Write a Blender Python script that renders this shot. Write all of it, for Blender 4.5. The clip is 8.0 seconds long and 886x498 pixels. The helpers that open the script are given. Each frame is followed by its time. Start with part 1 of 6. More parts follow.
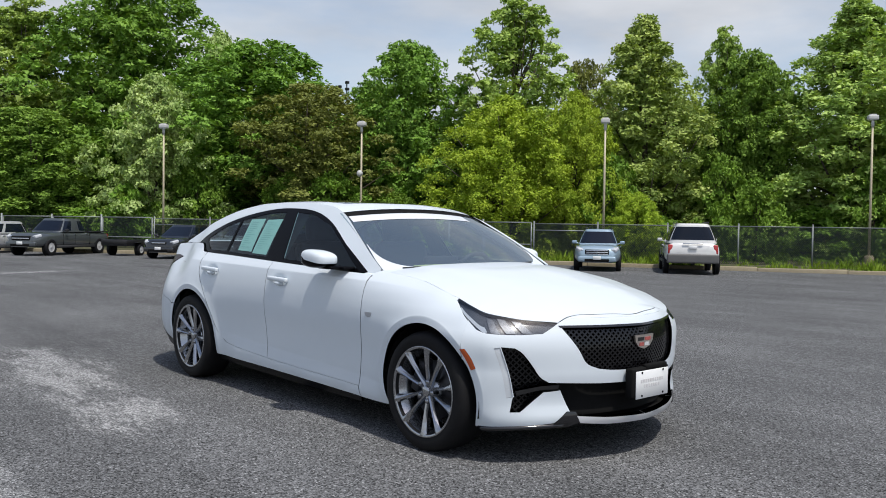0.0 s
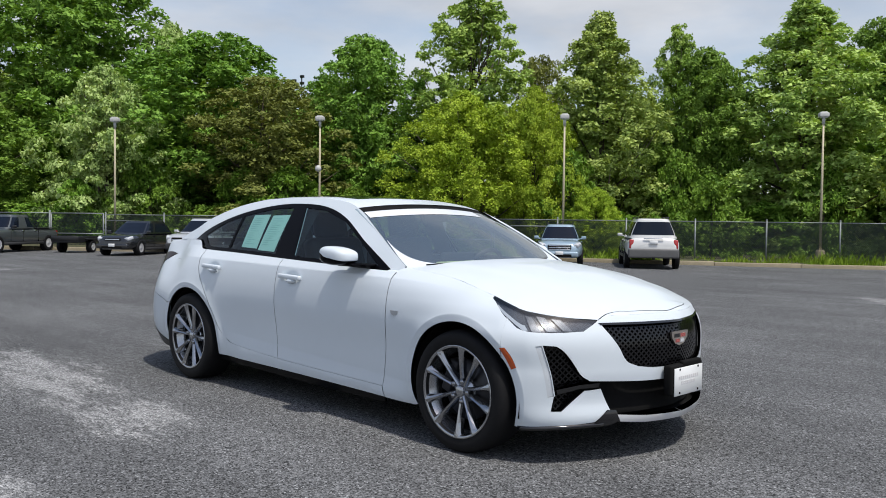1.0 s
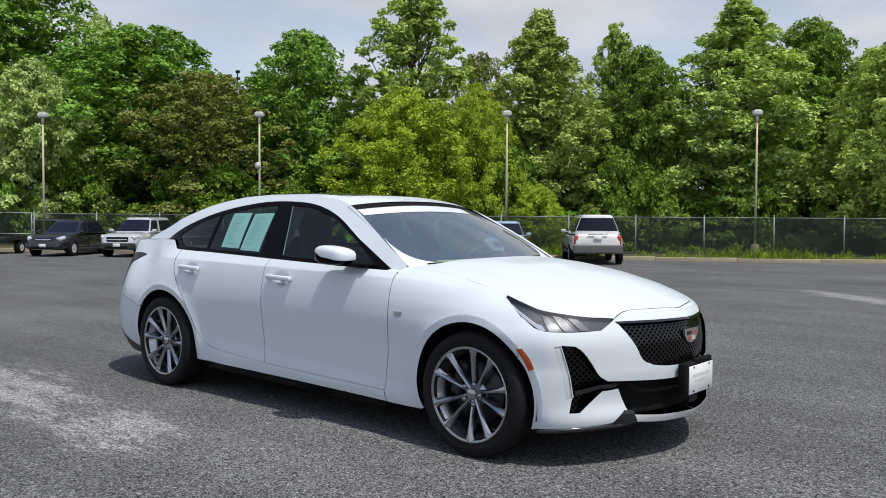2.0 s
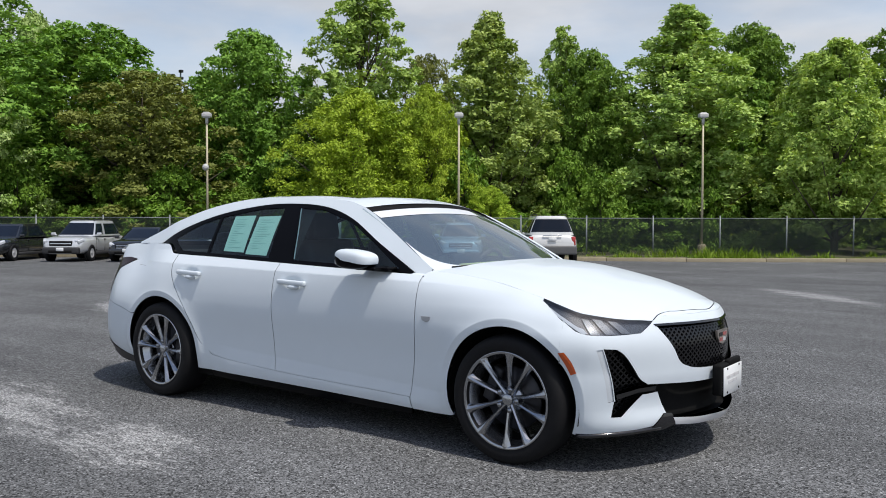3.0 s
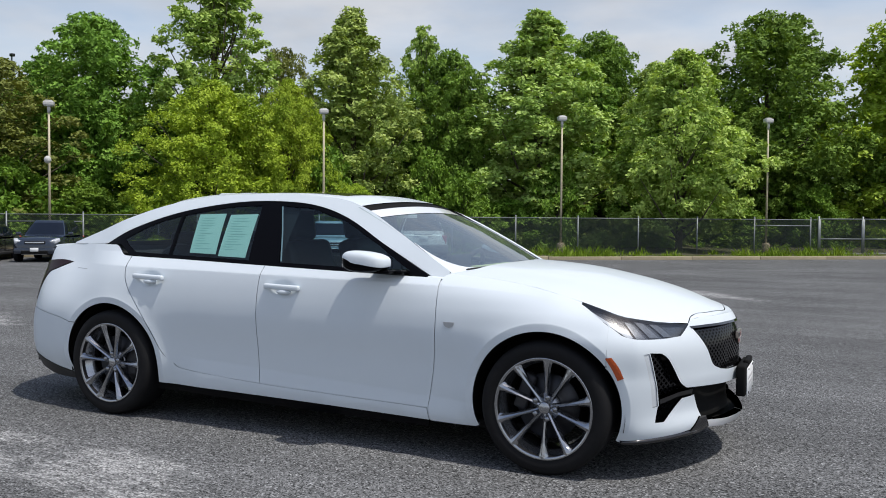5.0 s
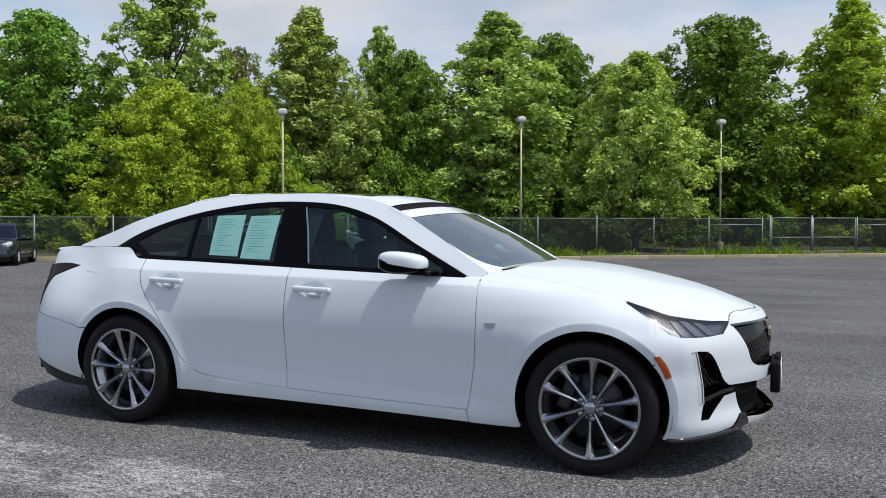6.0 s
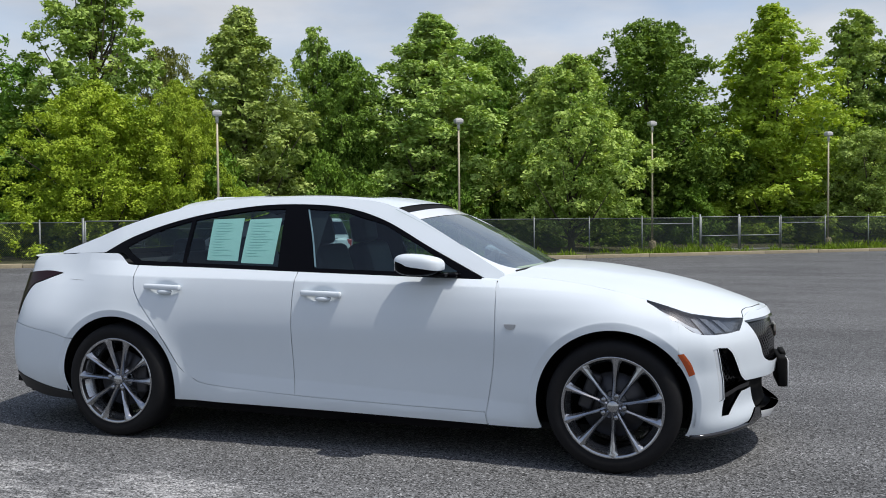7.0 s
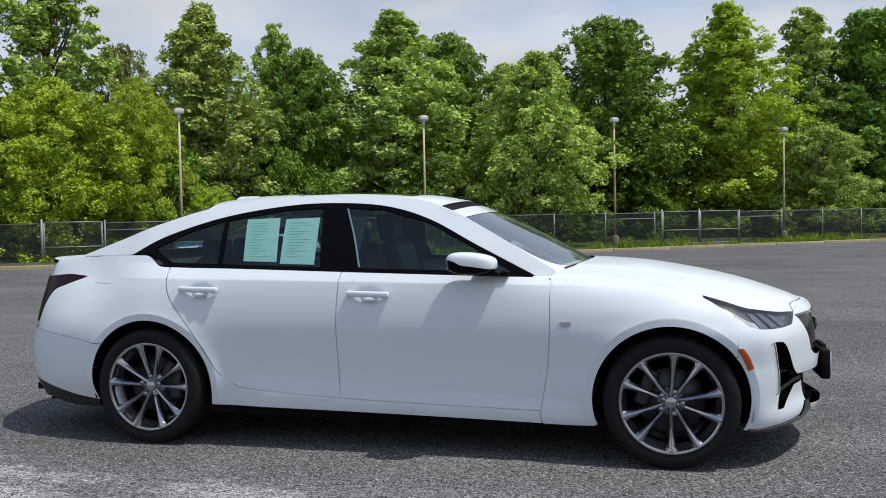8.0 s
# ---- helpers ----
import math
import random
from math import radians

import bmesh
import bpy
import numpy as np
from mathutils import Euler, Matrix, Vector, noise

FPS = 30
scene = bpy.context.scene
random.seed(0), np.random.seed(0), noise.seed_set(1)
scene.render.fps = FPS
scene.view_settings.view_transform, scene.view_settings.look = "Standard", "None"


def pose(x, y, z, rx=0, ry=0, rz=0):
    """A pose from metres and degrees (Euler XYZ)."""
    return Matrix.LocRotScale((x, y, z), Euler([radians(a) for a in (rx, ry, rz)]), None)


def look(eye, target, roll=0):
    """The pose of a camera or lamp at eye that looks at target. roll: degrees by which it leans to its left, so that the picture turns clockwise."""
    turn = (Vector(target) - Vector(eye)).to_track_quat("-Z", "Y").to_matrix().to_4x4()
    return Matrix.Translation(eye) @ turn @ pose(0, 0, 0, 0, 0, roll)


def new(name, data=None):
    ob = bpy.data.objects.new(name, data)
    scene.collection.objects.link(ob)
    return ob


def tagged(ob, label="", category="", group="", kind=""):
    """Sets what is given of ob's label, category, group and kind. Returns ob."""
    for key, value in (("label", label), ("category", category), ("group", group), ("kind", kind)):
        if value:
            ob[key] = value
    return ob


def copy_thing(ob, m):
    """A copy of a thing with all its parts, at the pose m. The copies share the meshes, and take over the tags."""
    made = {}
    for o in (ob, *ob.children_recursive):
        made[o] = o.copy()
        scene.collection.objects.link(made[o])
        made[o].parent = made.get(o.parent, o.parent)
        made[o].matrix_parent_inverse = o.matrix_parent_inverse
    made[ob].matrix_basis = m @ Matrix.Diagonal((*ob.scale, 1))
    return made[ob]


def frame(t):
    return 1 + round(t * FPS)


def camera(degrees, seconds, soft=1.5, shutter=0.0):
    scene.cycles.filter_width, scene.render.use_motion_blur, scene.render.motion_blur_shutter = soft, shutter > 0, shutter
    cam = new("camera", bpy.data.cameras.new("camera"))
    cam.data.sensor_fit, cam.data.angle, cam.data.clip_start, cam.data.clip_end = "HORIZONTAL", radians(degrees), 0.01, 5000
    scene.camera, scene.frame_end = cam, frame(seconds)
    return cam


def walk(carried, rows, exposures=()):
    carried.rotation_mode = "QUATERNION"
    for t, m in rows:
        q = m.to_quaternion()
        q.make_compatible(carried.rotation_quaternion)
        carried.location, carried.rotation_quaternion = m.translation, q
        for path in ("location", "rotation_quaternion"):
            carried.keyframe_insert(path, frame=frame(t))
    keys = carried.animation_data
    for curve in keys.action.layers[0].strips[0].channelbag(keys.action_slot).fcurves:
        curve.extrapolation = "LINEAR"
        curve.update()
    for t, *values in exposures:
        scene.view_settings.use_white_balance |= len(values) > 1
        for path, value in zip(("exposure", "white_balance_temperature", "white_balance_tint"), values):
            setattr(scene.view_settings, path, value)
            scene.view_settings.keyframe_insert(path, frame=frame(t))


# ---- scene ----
# camera, carried round the sedan
cam = camera(55.4, 8.0, soft=0.95)
PATH = [
    (0, (5.067, -4.01, 1.28), (3.579, -2.675, 1.223), 0.8),
    (0.5, (4.857, -4.134, 1.271), (3.423, -2.741, 1.212), 0.7),
    (1, (4.652, -4.268, 1.275), (3.248, -2.845, 1.209), 0.7),
    (1.5, (4.445, -4.334, 1.273), (3.093, -2.861, 1.202), 0.5),
    (3, (3.783, -4.651, 1.275), (2.607, -3.035, 1.208), 0.1),
    (3.5, (3.531, -4.711, 1.273), (2.394, -3.067, 1.206), -0.1),
    (4, (3.307, -4.771, 1.268), (2.246, -3.077, 1.201), -0.1),
    (4.5, (3.044, -4.876, 1.276), (2.095, -3.116, 1.212), -0.0),
    (4.7, (2.946, -4.897, 1.281), (2.041, -3.115, 1.214), 0.2),
    (6, (2.352, -5.073, 1.274), (1.608, -3.217, 1.207), 0.1),
    (6.5, (2.116, -5.169, 1.291), (1.449, -3.285, 1.223), -0.2),
    (7, (1.893, -5.184, 1.273), (1.31, -3.271, 1.21), -0.5),
    (7.5, (1.644, -5.203, 1.281), (1.1, -3.28, 1.214), -0.8),
    (8, (1.383, -5.266, 1.284), (0.905, -3.326, 1.213), -1.1),
]
walk(cam, [(t, look(eye, target, roll)) for t, eye, target, roll in PATH])

# ---- world, sun, exposure ----
SUN = Vector((0.46, -0.06, 1.0)).normalized()
world = bpy.data.worlds.new("sky")
scene.world = world
world.use_nodes = True
wn, wl = world.node_tree.nodes, world.node_tree.links
wn.clear()
sky = wn.new("ShaderNodeTexSky")
sky.sky_type = 'NISHITA'
sky.sun_disc = False
sky.sun_elevation = math.asin(SUN.z)
sky.sun_rotation = math.atan2(SUN.x, SUN.y)
sky.air_density, sky.dust_density, sky.ozone_density = 1.0, 1.5, 1.0
coord = wn.new("ShaderNodeTexCoord")
stretch = wn.new("ShaderNodeMapping")
stretch.inputs["Scale"].default_value = (1.6, 1.6, 5.0)
cloud = wn.new("ShaderNodeTexNoise")
cloud.inputs["Scale"].default_value = 1.7
cloud.inputs["Detail"].default_value = 7
cloud.inputs["Roughness"].default_value = 0.52
ramp = wn.new("ShaderNodeValToRGB")
ramp.color_ramp.elements[0].position, ramp.color_ramp.elements[0].color = 0.39, (0.38, 0.38, 0.38, 1)
ramp.color_ramp.elements[1].position, ramp.color_ramp.elements[1].color = 0.60, (0.94, 0.94, 0.94, 1)
shade = wn.new("ShaderNodeTexNoise")
shade.inputs["Scale"].default_value = 2.6
shade.inputs["Detail"].default_value = 5
tone = wn.new("ShaderNodeValToRGB")
tone.color_ramp.elements[0].position, tone.color_ramp.elements[0].color = 0.32, (3.5, 3.65, 3.95, 1)
tone.color_ramp.elements[1].position, tone.color_ramp.elements[1].color = 0.70, (5.0, 5.15, 5.45, 1)
blend = wn.new("ShaderNodeMixRGB")
back = wn.new("ShaderNodeBackground")
back.inputs["Strength"].default_value = 0.156
wout = wn.new("ShaderNodeOutputWorld")
wl.new(coord.outputs["Generated"], stretch.inputs["Vector"])
wl.new(stretch.outputs["Vector"], cloud.inputs["Vector"])
wl.new(stretch.outputs["Vector"], shade.inputs["Vector"])
wl.new(cloud.outputs["Fac"], ramp.inputs["Fac"])
wl.new(shade.outputs["Fac"], tone.inputs["Fac"])
# the cloud deck thins out overhead and closes up towards the horizon
parts_of = wn.new("ShaderNodeSeparateXYZ")
thin = wn.new("ShaderNodeMapRange")
thin.inputs["From Min"].default_value, thin.inputs["From Max"].default_value = 0.28, 0.75
thin.inputs["To Min"].default_value, thin.inputs["To Max"].default_value = 1.0, 0.06
cover = wn.new("ShaderNodeMath")
cover.operation = 'MULTIPLY'
wl.new(coord.outputs["Generated"], parts_of.inputs["Vector"])
wl.new(parts_of.outputs["Z"], thin.inputs["Value"])
wl.new(ramp.outputs["Color"], cover.inputs[0])
wl.new(thin.outputs["Result"], cover.inputs[1])
wl.new(cover.outputs["Value"], blend.inputs["Fac"])
wl.new(sky.outputs["Color"], blend.inputs["Color1"])
wl.new(tone.outputs["Color"], blend.inputs["Color2"])
wl.new(blend.outputs["Color"], back.inputs["Color"])
wl.new(back.outputs["Background"], wout.inputs["Surface"])

sun = new("sun", bpy.data.lights.new("sun", "SUN"))
sun.data.energy, sun.data.angle, sun.data.color = 3.4, radians(0.6), (1.0, 0.955, 0.88)
sun.matrix_world = look(SUN * 60, (0, 0, 0))
scene.view_settings.exposure = 0.0

# ---- materials ----


def shader(name, base, rough=0.5, metal=0.0, coat=0.0, spec=0.5, grain=0.0, grain_scale=40.0, bump=0.0, bump_scale=200.0, vary=0.0,
           transmission=0.0, alpha=1.0, ior=1.45):
    """A surface with its colour broken at two scales and a fine relief."""
    m = bpy.data.materials.new(name)
    m.use_nodes = True
    nt = m.node_tree
    b = nt.nodes["Principled BSDF"]
    b.inputs["Base Color"].default_value = (*base, 1)
    b.inputs["Roughness"].default_value = rough
    b.inputs["Metallic"].default_value = metal
    b.inputs["Coat Weight"].default_value = coat
    b.inputs["Coat Roughness"].default_value = 0.03
    b.inputs["Specular IOR Level"].default_value = spec
    b.inputs["Transmission Weight"].default_value = transmission
    b.inputs["IOR"].default_value = ior
    b.inputs["Alpha"].default_value = alpha
    if grain or vary:
        tc = nt.nodes.new("ShaderNodeTexCoord")
        n1 = nt.nodes.new("ShaderNodeTexNoise")
        n1.inputs["Scale"].default_value, n1.inputs["Detail"].default_value = grain_scale, 6
        n2 = nt.nodes.new("ShaderNodeTexNoise")
        n2.inputs["Scale"].default_value, n2.inputs["Detail"].default_value = grain_scale * 0.08, 4
        add = nt.nodes.new("ShaderNodeMath")
        add.operation = 'ADD'
        rng = nt.nodes.new("ShaderNodeMapRange")
        rng.inputs["From Min"].default_value, rng.inputs["From Max"].default_value = 0.6, 1.4
        rng.inputs["To Min"].default_value, rng.inputs["To Max"].default_value = 1 - grain, 1 + grain
        mul = nt.nodes.new("ShaderNodeVectorMath")
        mul.operation = 'SCALE'
        mul.inputs[0].default_value = base
        nt.links.new(tc.outputs["Object"], n1.inputs["Vector"])
        nt.links.new(tc.outputs["Object"], n2.inputs["Vector"])
        nt.links.new(n1.outputs["Fac"], add.inputs[0])
        nt.links.new(n2.outputs["Fac"], add.inputs[1])
        nt.links.new(add.outputs[0], rng.inputs["Value"])
        nt.links.new(rng.outputs["Result"], mul.inputs["Scale"])
        nt.links.new(mul.outputs["Vector"], b.inputs["Base Color"])
    if bump:
        tc2 = nt.nodes.new("ShaderNodeTexCoord")
        n3 = nt.nodes.new("ShaderNodeTexNoise")
        n3.inputs["Scale"].default_value, n3.inputs["Detail"].default_value = bump_scale, 3
        bn = nt.nodes.new("ShaderNodeBump")
        bn.inputs["Strength"].default_value, bn.inputs["Distance"].default_value = bump, 0.01
        nt.links.new(tc2.outputs["Object"], n3.inputs["Vector"])
        nt.links.new(n3.outputs["Fac"], bn.inputs["Height"])
        nt.links.new(bn.outputs["Normal"], b.inputs["Normal"])
    return m


def pane_glass(name, tint, keep, f0=0.045, haze=0.0):
    """Thin car glass: mostly clear and tinted, with a mirror-like sheen that grows at grazing angles, the same from both sides."""
    m = bpy.data.materials.new(name)
    m.use_nodes = True
    nt = m.node_tree
    nt.nodes.clear()
    out = nt.nodes.new("ShaderNodeOutputMaterial")
    clear = nt.nodes.new("ShaderNodeBsdfTransparent")
    clear.inputs["Color"].default_value = (*[c * keep for c in tint], 1)
    gloss = nt.nodes.new("ShaderNodeBsdfGlossy")
    gloss.inputs["Roughness"].default_value = 0.01
    edge = nt.nodes.new("ShaderNodeLayerWeight")
    edge.inputs["Blend"].default_value = 0.5
    power = nt.nodes.new("ShaderNodeMath")
    power.operation = 'POWER'
    power.inputs[1].default_value = 5.0
    sheen = nt.nodes.new("ShaderNodeMapRange")
    sheen.inputs["To Min"].default_value, sheen.inputs["To Max"].default_value = f0, 1.0
    mix = nt.nodes.new("ShaderNodeMixShader")
    nt.links.new(edge.outputs["Facing"], power.inputs[0])
    nt.links.new(power.outputs[0], sheen.inputs["Value"])
    nt.links.new(sheen.outputs["Result"], mix.inputs["Fac"])
    nt.links.new(clear.outputs["BSDF"], mix.inputs[1])
    nt.links.new(gloss.outputs["BSDF"], mix.inputs[2])
    # pale green-blue film: the bright sky haze on the glass, put in as colour
    film = nt.nodes.new("ShaderNodeBsdfDiffuse")
    film.inputs["Color"].default_value = (0.58, 0.74, 0.72, 1)
    hazed = nt.nodes.new("ShaderNodeMixShader")
    hazed.inputs["Fac"].default_value = haze
    nt.links.new(mix.outputs["Shader"], hazed.inputs[1])
    nt.links.new(film.outputs["BSDF"], hazed.inputs[2])
    nt.links.new(hazed.outputs["Shader"], out.inputs["Surface"])
    return m


WHITE_PAINT = shader("white_paint", (0.640, 0.697, 0.746), 0.60, coat=0.5, spec=0.25, grain=0.012, grain_scale=9)
GLOSS_BLACK = shader("gloss_black", (0.012, 0.012, 0.014), 0.12, coat=0.6)
SATIN_BLACK = shader("satin_black", (0.016, 0.016, 0.017), 0.42, grain=0.15, grain_scale=60)
MATTE_BLACK = shader("matte_black", (0.009, 0.009, 0.009), 0.8, spec=0.12, grain=0.2, grain_scale=30)
RUBBER = shader("tyre_rubber", (0.008, 0.008, 0.009), 0.7, spec=0.25, grain=0.25, grain_scale=35, bump=0.15, bump_scale=300)
ALLOY = shader("grey_alloy", (0.38, 0.39, 0.41), 0.20, metal=0.95, grain=0.06, grain_scale=30)
CHROME = shader("chrome", (0.78, 0.79, 0.80), 0.08, metal=1.0)
DISC_STEEL = shader("disc_steel", (0.05, 0.05, 0.055), 0.4, metal=1.0, grain=0.15, grain_scale=60)
NUT_STEEL = shader("nut_steel", (.30, .31, .33), 0.22, metal=1.0)
CAST_IRON = shader("cast_iron", (0.05, 0.05, 0.055), 0.55, metal=0.5, grain=0.2)
SIDE_GLASS = pane_glass("side_glass", (0.74, 0.94, 0.97), 0.70, 0.055, 0.002)
SCREEN_GLASS = pane_glass("screen_glass", (0.86, 0.97, 0.96), 0.84, 0.42, 0.045)
REAR_GLASS = pane_glass("rear_glass", (0.75, 0.85, 0.82), 0.35)
LAMP_GLASS = pane_glass("lamp_glass", (0.93, 0.95, 0.97), 0.9, 0.11)
LAMP_DARK = shader("lamp_dark", (0.070, 0.076, 0.086), 0.25, coat=0.6, grain=0.3, grain_scale=60)
ROOF_GLASS = shader("roof_glass", (0.01, 0.011, 0.012), 0.04, coat=0.5)
RED_LENS = shader("red_lens", (0.016, 0.003, 0.005), 0.28, spec=0.25)
AMBER_LENS = shader("amber_lens", (0.46, 0.075, 0.010), 0.25, coat=0.8, grain=0.12, grain_scale=70)
EMBLEM_GREY = shader("emblem_grey", (0.42, 0.44, 0.47), 0.3, metal=0.4)
FUEL_LINE = shader("fuel_door_gap", (0.30, 0.32, 0.34), 0.6)
PILLAR_BLACK = shader("pillar_black", (0.003, 0.003, 0.004), 0.22, spec=0.08)
MESH_BLACK = shader("mesh_black", (0.006, 0.006, 0.007), 0.16, spec=0.5)
SILVER_LENS = shader("silver_lens", (0.15, 0.16, 0.18), 0.40, metal=0.35, grain=0.6, grain_scale=45, coat=0.4)
BRIGHT_TRIM = shader("bright_trim", (0.66, 0.67, 0.69), 0.3, metal=0.2, coat=0.8)
WHITE_LENS = shader("white_lens", (0.62, 0.66, 0.70), 0.18, coat=1.0, grain=0.05, grain_scale=90)
BLACK_LEATHER = shader("black_leather", (0.018, 0.018, 0.019), 0.5, grain=0.2, grain_scale=25, bump=0.1)
CABIN_GREY = shader("cabin_grey", (0.024, 0.024, 0.026), 0.65, grain=0.15, grain_scale=25)
GLINT_LIME = shader("glint_lime", (0.62, 0.72, 0.36), 0.6, grain=0.08, grain_scale=40)
PAPER = shader("window_paper", (0.74, 0.96, 0.84), 0.8, grain=0.02, grain_scale=30)
INK = shader("print_grey", (0.50, 0.72, 0.65), 0.8)
PLATE_WHITE = shader("plate_white", (0.74, 0.75, 0.75), 0.45, grain=0.02)
PLATE_INK = shader("plate_grey", (0.60, 0.59, 0.60), 0.6)
SHADE_WHITE = shader("shade_band_white", (0.78, 0.80, 0.82), 0.3, coat=0.8)
EMBLEM_RED = shader("emblem_red", (0.36, 0.08, 0.07), 0.25, coat=1.0)
EMBLEM_GOLD = shader("emblem_gold", (0.74, 0.66, 0.60), 0.32, metal=1.0)

# ---- mesh helpers ----


def part(name, mesh, material, parent, label=""):
    """Links a mesh or bmesh as one object, under a thing or under a part."""
    if isinstance(mesh, bmesh.types.BMesh):
        bm = mesh
        mesh = bpy.data.meshes.new(name)
        bm.to_mesh(mesh)
        bm.free()
    if material and not mesh.materials:
        mesh.materials.append(material)
    ob = new(name, mesh)
    if parent is not None:
        ob.parent = parent
    if label:
        tagged(ob, label)
    return ob


def raw(name, verts, faces, smooth=False):
    me = bpy.data.meshes.new(name)
    me.from_pydata([tuple(map(float, v)) for v in verts], [], [tuple(map(int, f)) for f in faces])
    if smooth:
        me.shade_smooth()
    return me


def box(sx, sy, sz, at=(0, 0, 0), bevel=0.0, segments=2, turn=None):
    bm = bmesh.new()
    bmesh.ops.create_cube(bm, size=1, matrix=Matrix.Translation(at) @ (turn.to_4x4() if turn else Matrix()) @ Matrix.Diagonal((sx, sy, sz, 1)))
    if bevel:
        bmesh.ops.bevel(bm, geom=bm.edges[:], offset=bevel, segments=segments, profile=0.6, affect='EDGES')
    for f in bm.faces:
        f.smooth = bevel > 0
    return bm


def tube(points, radius, sides=8, taper=None, closed_ends=True):
    """A round bar along a line of points; taper gives a factor for each point."""
    pts = [Vector(p) for p in points]
    verts, faces = [], []
    side = None
    for i, p in enumerate(pts):
        d = (pts[min(i + 1, len(pts) - 1)] - pts[max(i - 1, 0)]).normalized()
        if side is None:
            side = d.orthogonal().normalized()
        side = (side - d * side.dot(d)).normalized()
        up = d.cross(side)
        r = radius * (taper[i] if taper else 1)
        for k in range(sides):
            a = 2 * math.pi * k / sides
            verts.append(p + side * (r * math.cos(a)) + up * (r * math.sin(a)))
    for i in range(len(pts) - 1):
        for k in range(sides):
            k2 = (k + 1) % sides
            faces.append((i * sides + k, i * sides + k2, (i + 1) * sides + k2, (i + 1) * sides + k))
    if closed_ends:
        faces.append(tuple(reversed(range(sides))))
        faces.append(tuple((len(pts) - 1) * sides + k for k in range(sides)))
    return raw("tube", verts, faces, True)


def lathe(profile, steps=64, closed=False):
    """A turned shape round the y axis from (radius, y) pairs."""
    verts, faces = [], []
    n = len(profile)
    for i in range(steps):
        a = 2 * math.pi * i / steps
        for r, y in profile:
            verts.append((r * math.cos(a), y, r * math.sin(a)))
    for i in range(steps):
        j = (i + 1) % steps
        for k in range(n if closed else n - 1):
            k2 = (k + 1) % n
            faces.append((i * n + k, i * n + k2, j * n + k2, j * n + k))
    return raw("lathe", verts, faces, True)


def merged(meshes):
    """One mesh out of several."""
    bm = bmesh.new()
    for me in meshes:
        if isinstance(me, bmesh.types.BMesh):
            tmp = bpy.data.meshes.new("tmp")
            me.to_mesh(tmp)
            me.free()
            me = tmp
        bm.from_mesh(me)
    return bm


def empty(name, at=(0, 0, 0), rz=0.0):
    ob = new(name)
    ob.empty_display_size = 0.3
    ob.matrix_basis = pose(*at, 0, 0, rz)
    return ob


def knots(xs, ys):
    """A smooth curve through knots that does not overshoot."""
    xs, ys = np.array(xs, float), np.array(ys, float)
    h, d = np.diff(xs), np.diff(ys) / np.diff(xs)
    m = np.zeros_like(ys)
    m[0], m[-1] = d[0], d[-1]
    same = d[:-1] * d[1:] > 0
    m[1:-1][same] = 2 * d[:-1][same] * d[1:][same] / (d[:-1][same] + d[1:][same])

    def value(x):
        x = np.clip(np.asarray(x, float), xs[0], xs[-1])
        i = np.clip(np.searchsorted(xs, x, side="right") - 1, 0, len(h) - 1)
        t = (x - xs[i]) / h[i]
        return ((1 + 2 * t) * (1 - t) ** 2 * ys[i] + t * (1 - t) ** 2 * h[i] * m[i] + t * t * (3 - 2 * t) * ys[i + 1] + t * t * (t - 1) * h[i] * m[i + 1])
    return value


def curve_through(points, step=0.02):
    """A rounded line through points of the plane."""
    p = np.array(points, float)
    if len(p) == 2:
        n = max(1, int(np.hypot(*(p[1] - p[0])) / step))
        return p[0] + (p[1] - p[0]) * np.linspace(0, 1, n + 1)[:, None]
    q = np.vstack([2 * p[0] - p[1], p, 2 * p[-1] - p[-2]])
    out = []
    for i in range(1, len(q) - 2):
        a, b, c, d = q[i - 1:i + 3]
        n = max(2, int(np.hypot(*(c - b)) / step))
        t = np.linspace(0, 1, n, endpoint=False)[:, None]
        out.append(0.5 * (2 * b + (c - a) * t + (2 * a - 5 * b + 4 * c - d) * t ** 2 + (3 * b - a - 3 * c + d) * t ** 3))
    out.append(p[-1:])
    return np.vstack(out)


def outline(*runs, step=0.02):
    """A closed outline from rounded runs that meet in corners."""
    pts = []
    for run in runs:
        for q in curve_through(run, step):
            if not pts or np.hypot(*(q - pts[-1])) > step * 0.2:
                pts.append(q)
    while np.hypot(*(pts[0] - pts[-1])) < step * 0.2:
        pts.pop()
    return np.array(pts)


def arc(cx, cz, r, a0, a1, n=24):
    a = np.radians(np.linspace(a0, a1, n))
    return np.column_stack([cx + r * np.cos(a), cz + r * np.sin(a)])


def within(poly, q):
    x, y = q[:, 0][:, None], q[:, 1][:, None]
    x0, y0 = poly[:, 0][None], poly[:, 1][None]
    x1, y1 = np.roll(poly[:, 0], -1)[None], np.roll(poly[:, 1], -1)[None]
    cross = ((y0 > y) != (y1 > y)) & (x < (x1 - x0) * (y - y0) / np.where(y1 == y0, 1e-9, y1 - y0) + x0)
    return cross.sum(1) % 2 == 1


def near(poly, q):
    a, b = poly[None], np.roll(poly, -1, axis=0)[None]
    p = q[:, None]
    d = b - a
    t = np.clip(((p - a) * d).sum(2) / np.maximum((d * d).sum(2), 1e-12), 0, 1)
    return np.sqrt((((a + d * t[..., None]) - p) ** 2).sum(2)).min(1)


from mathutils.geometry import delaunay_2d_cdt


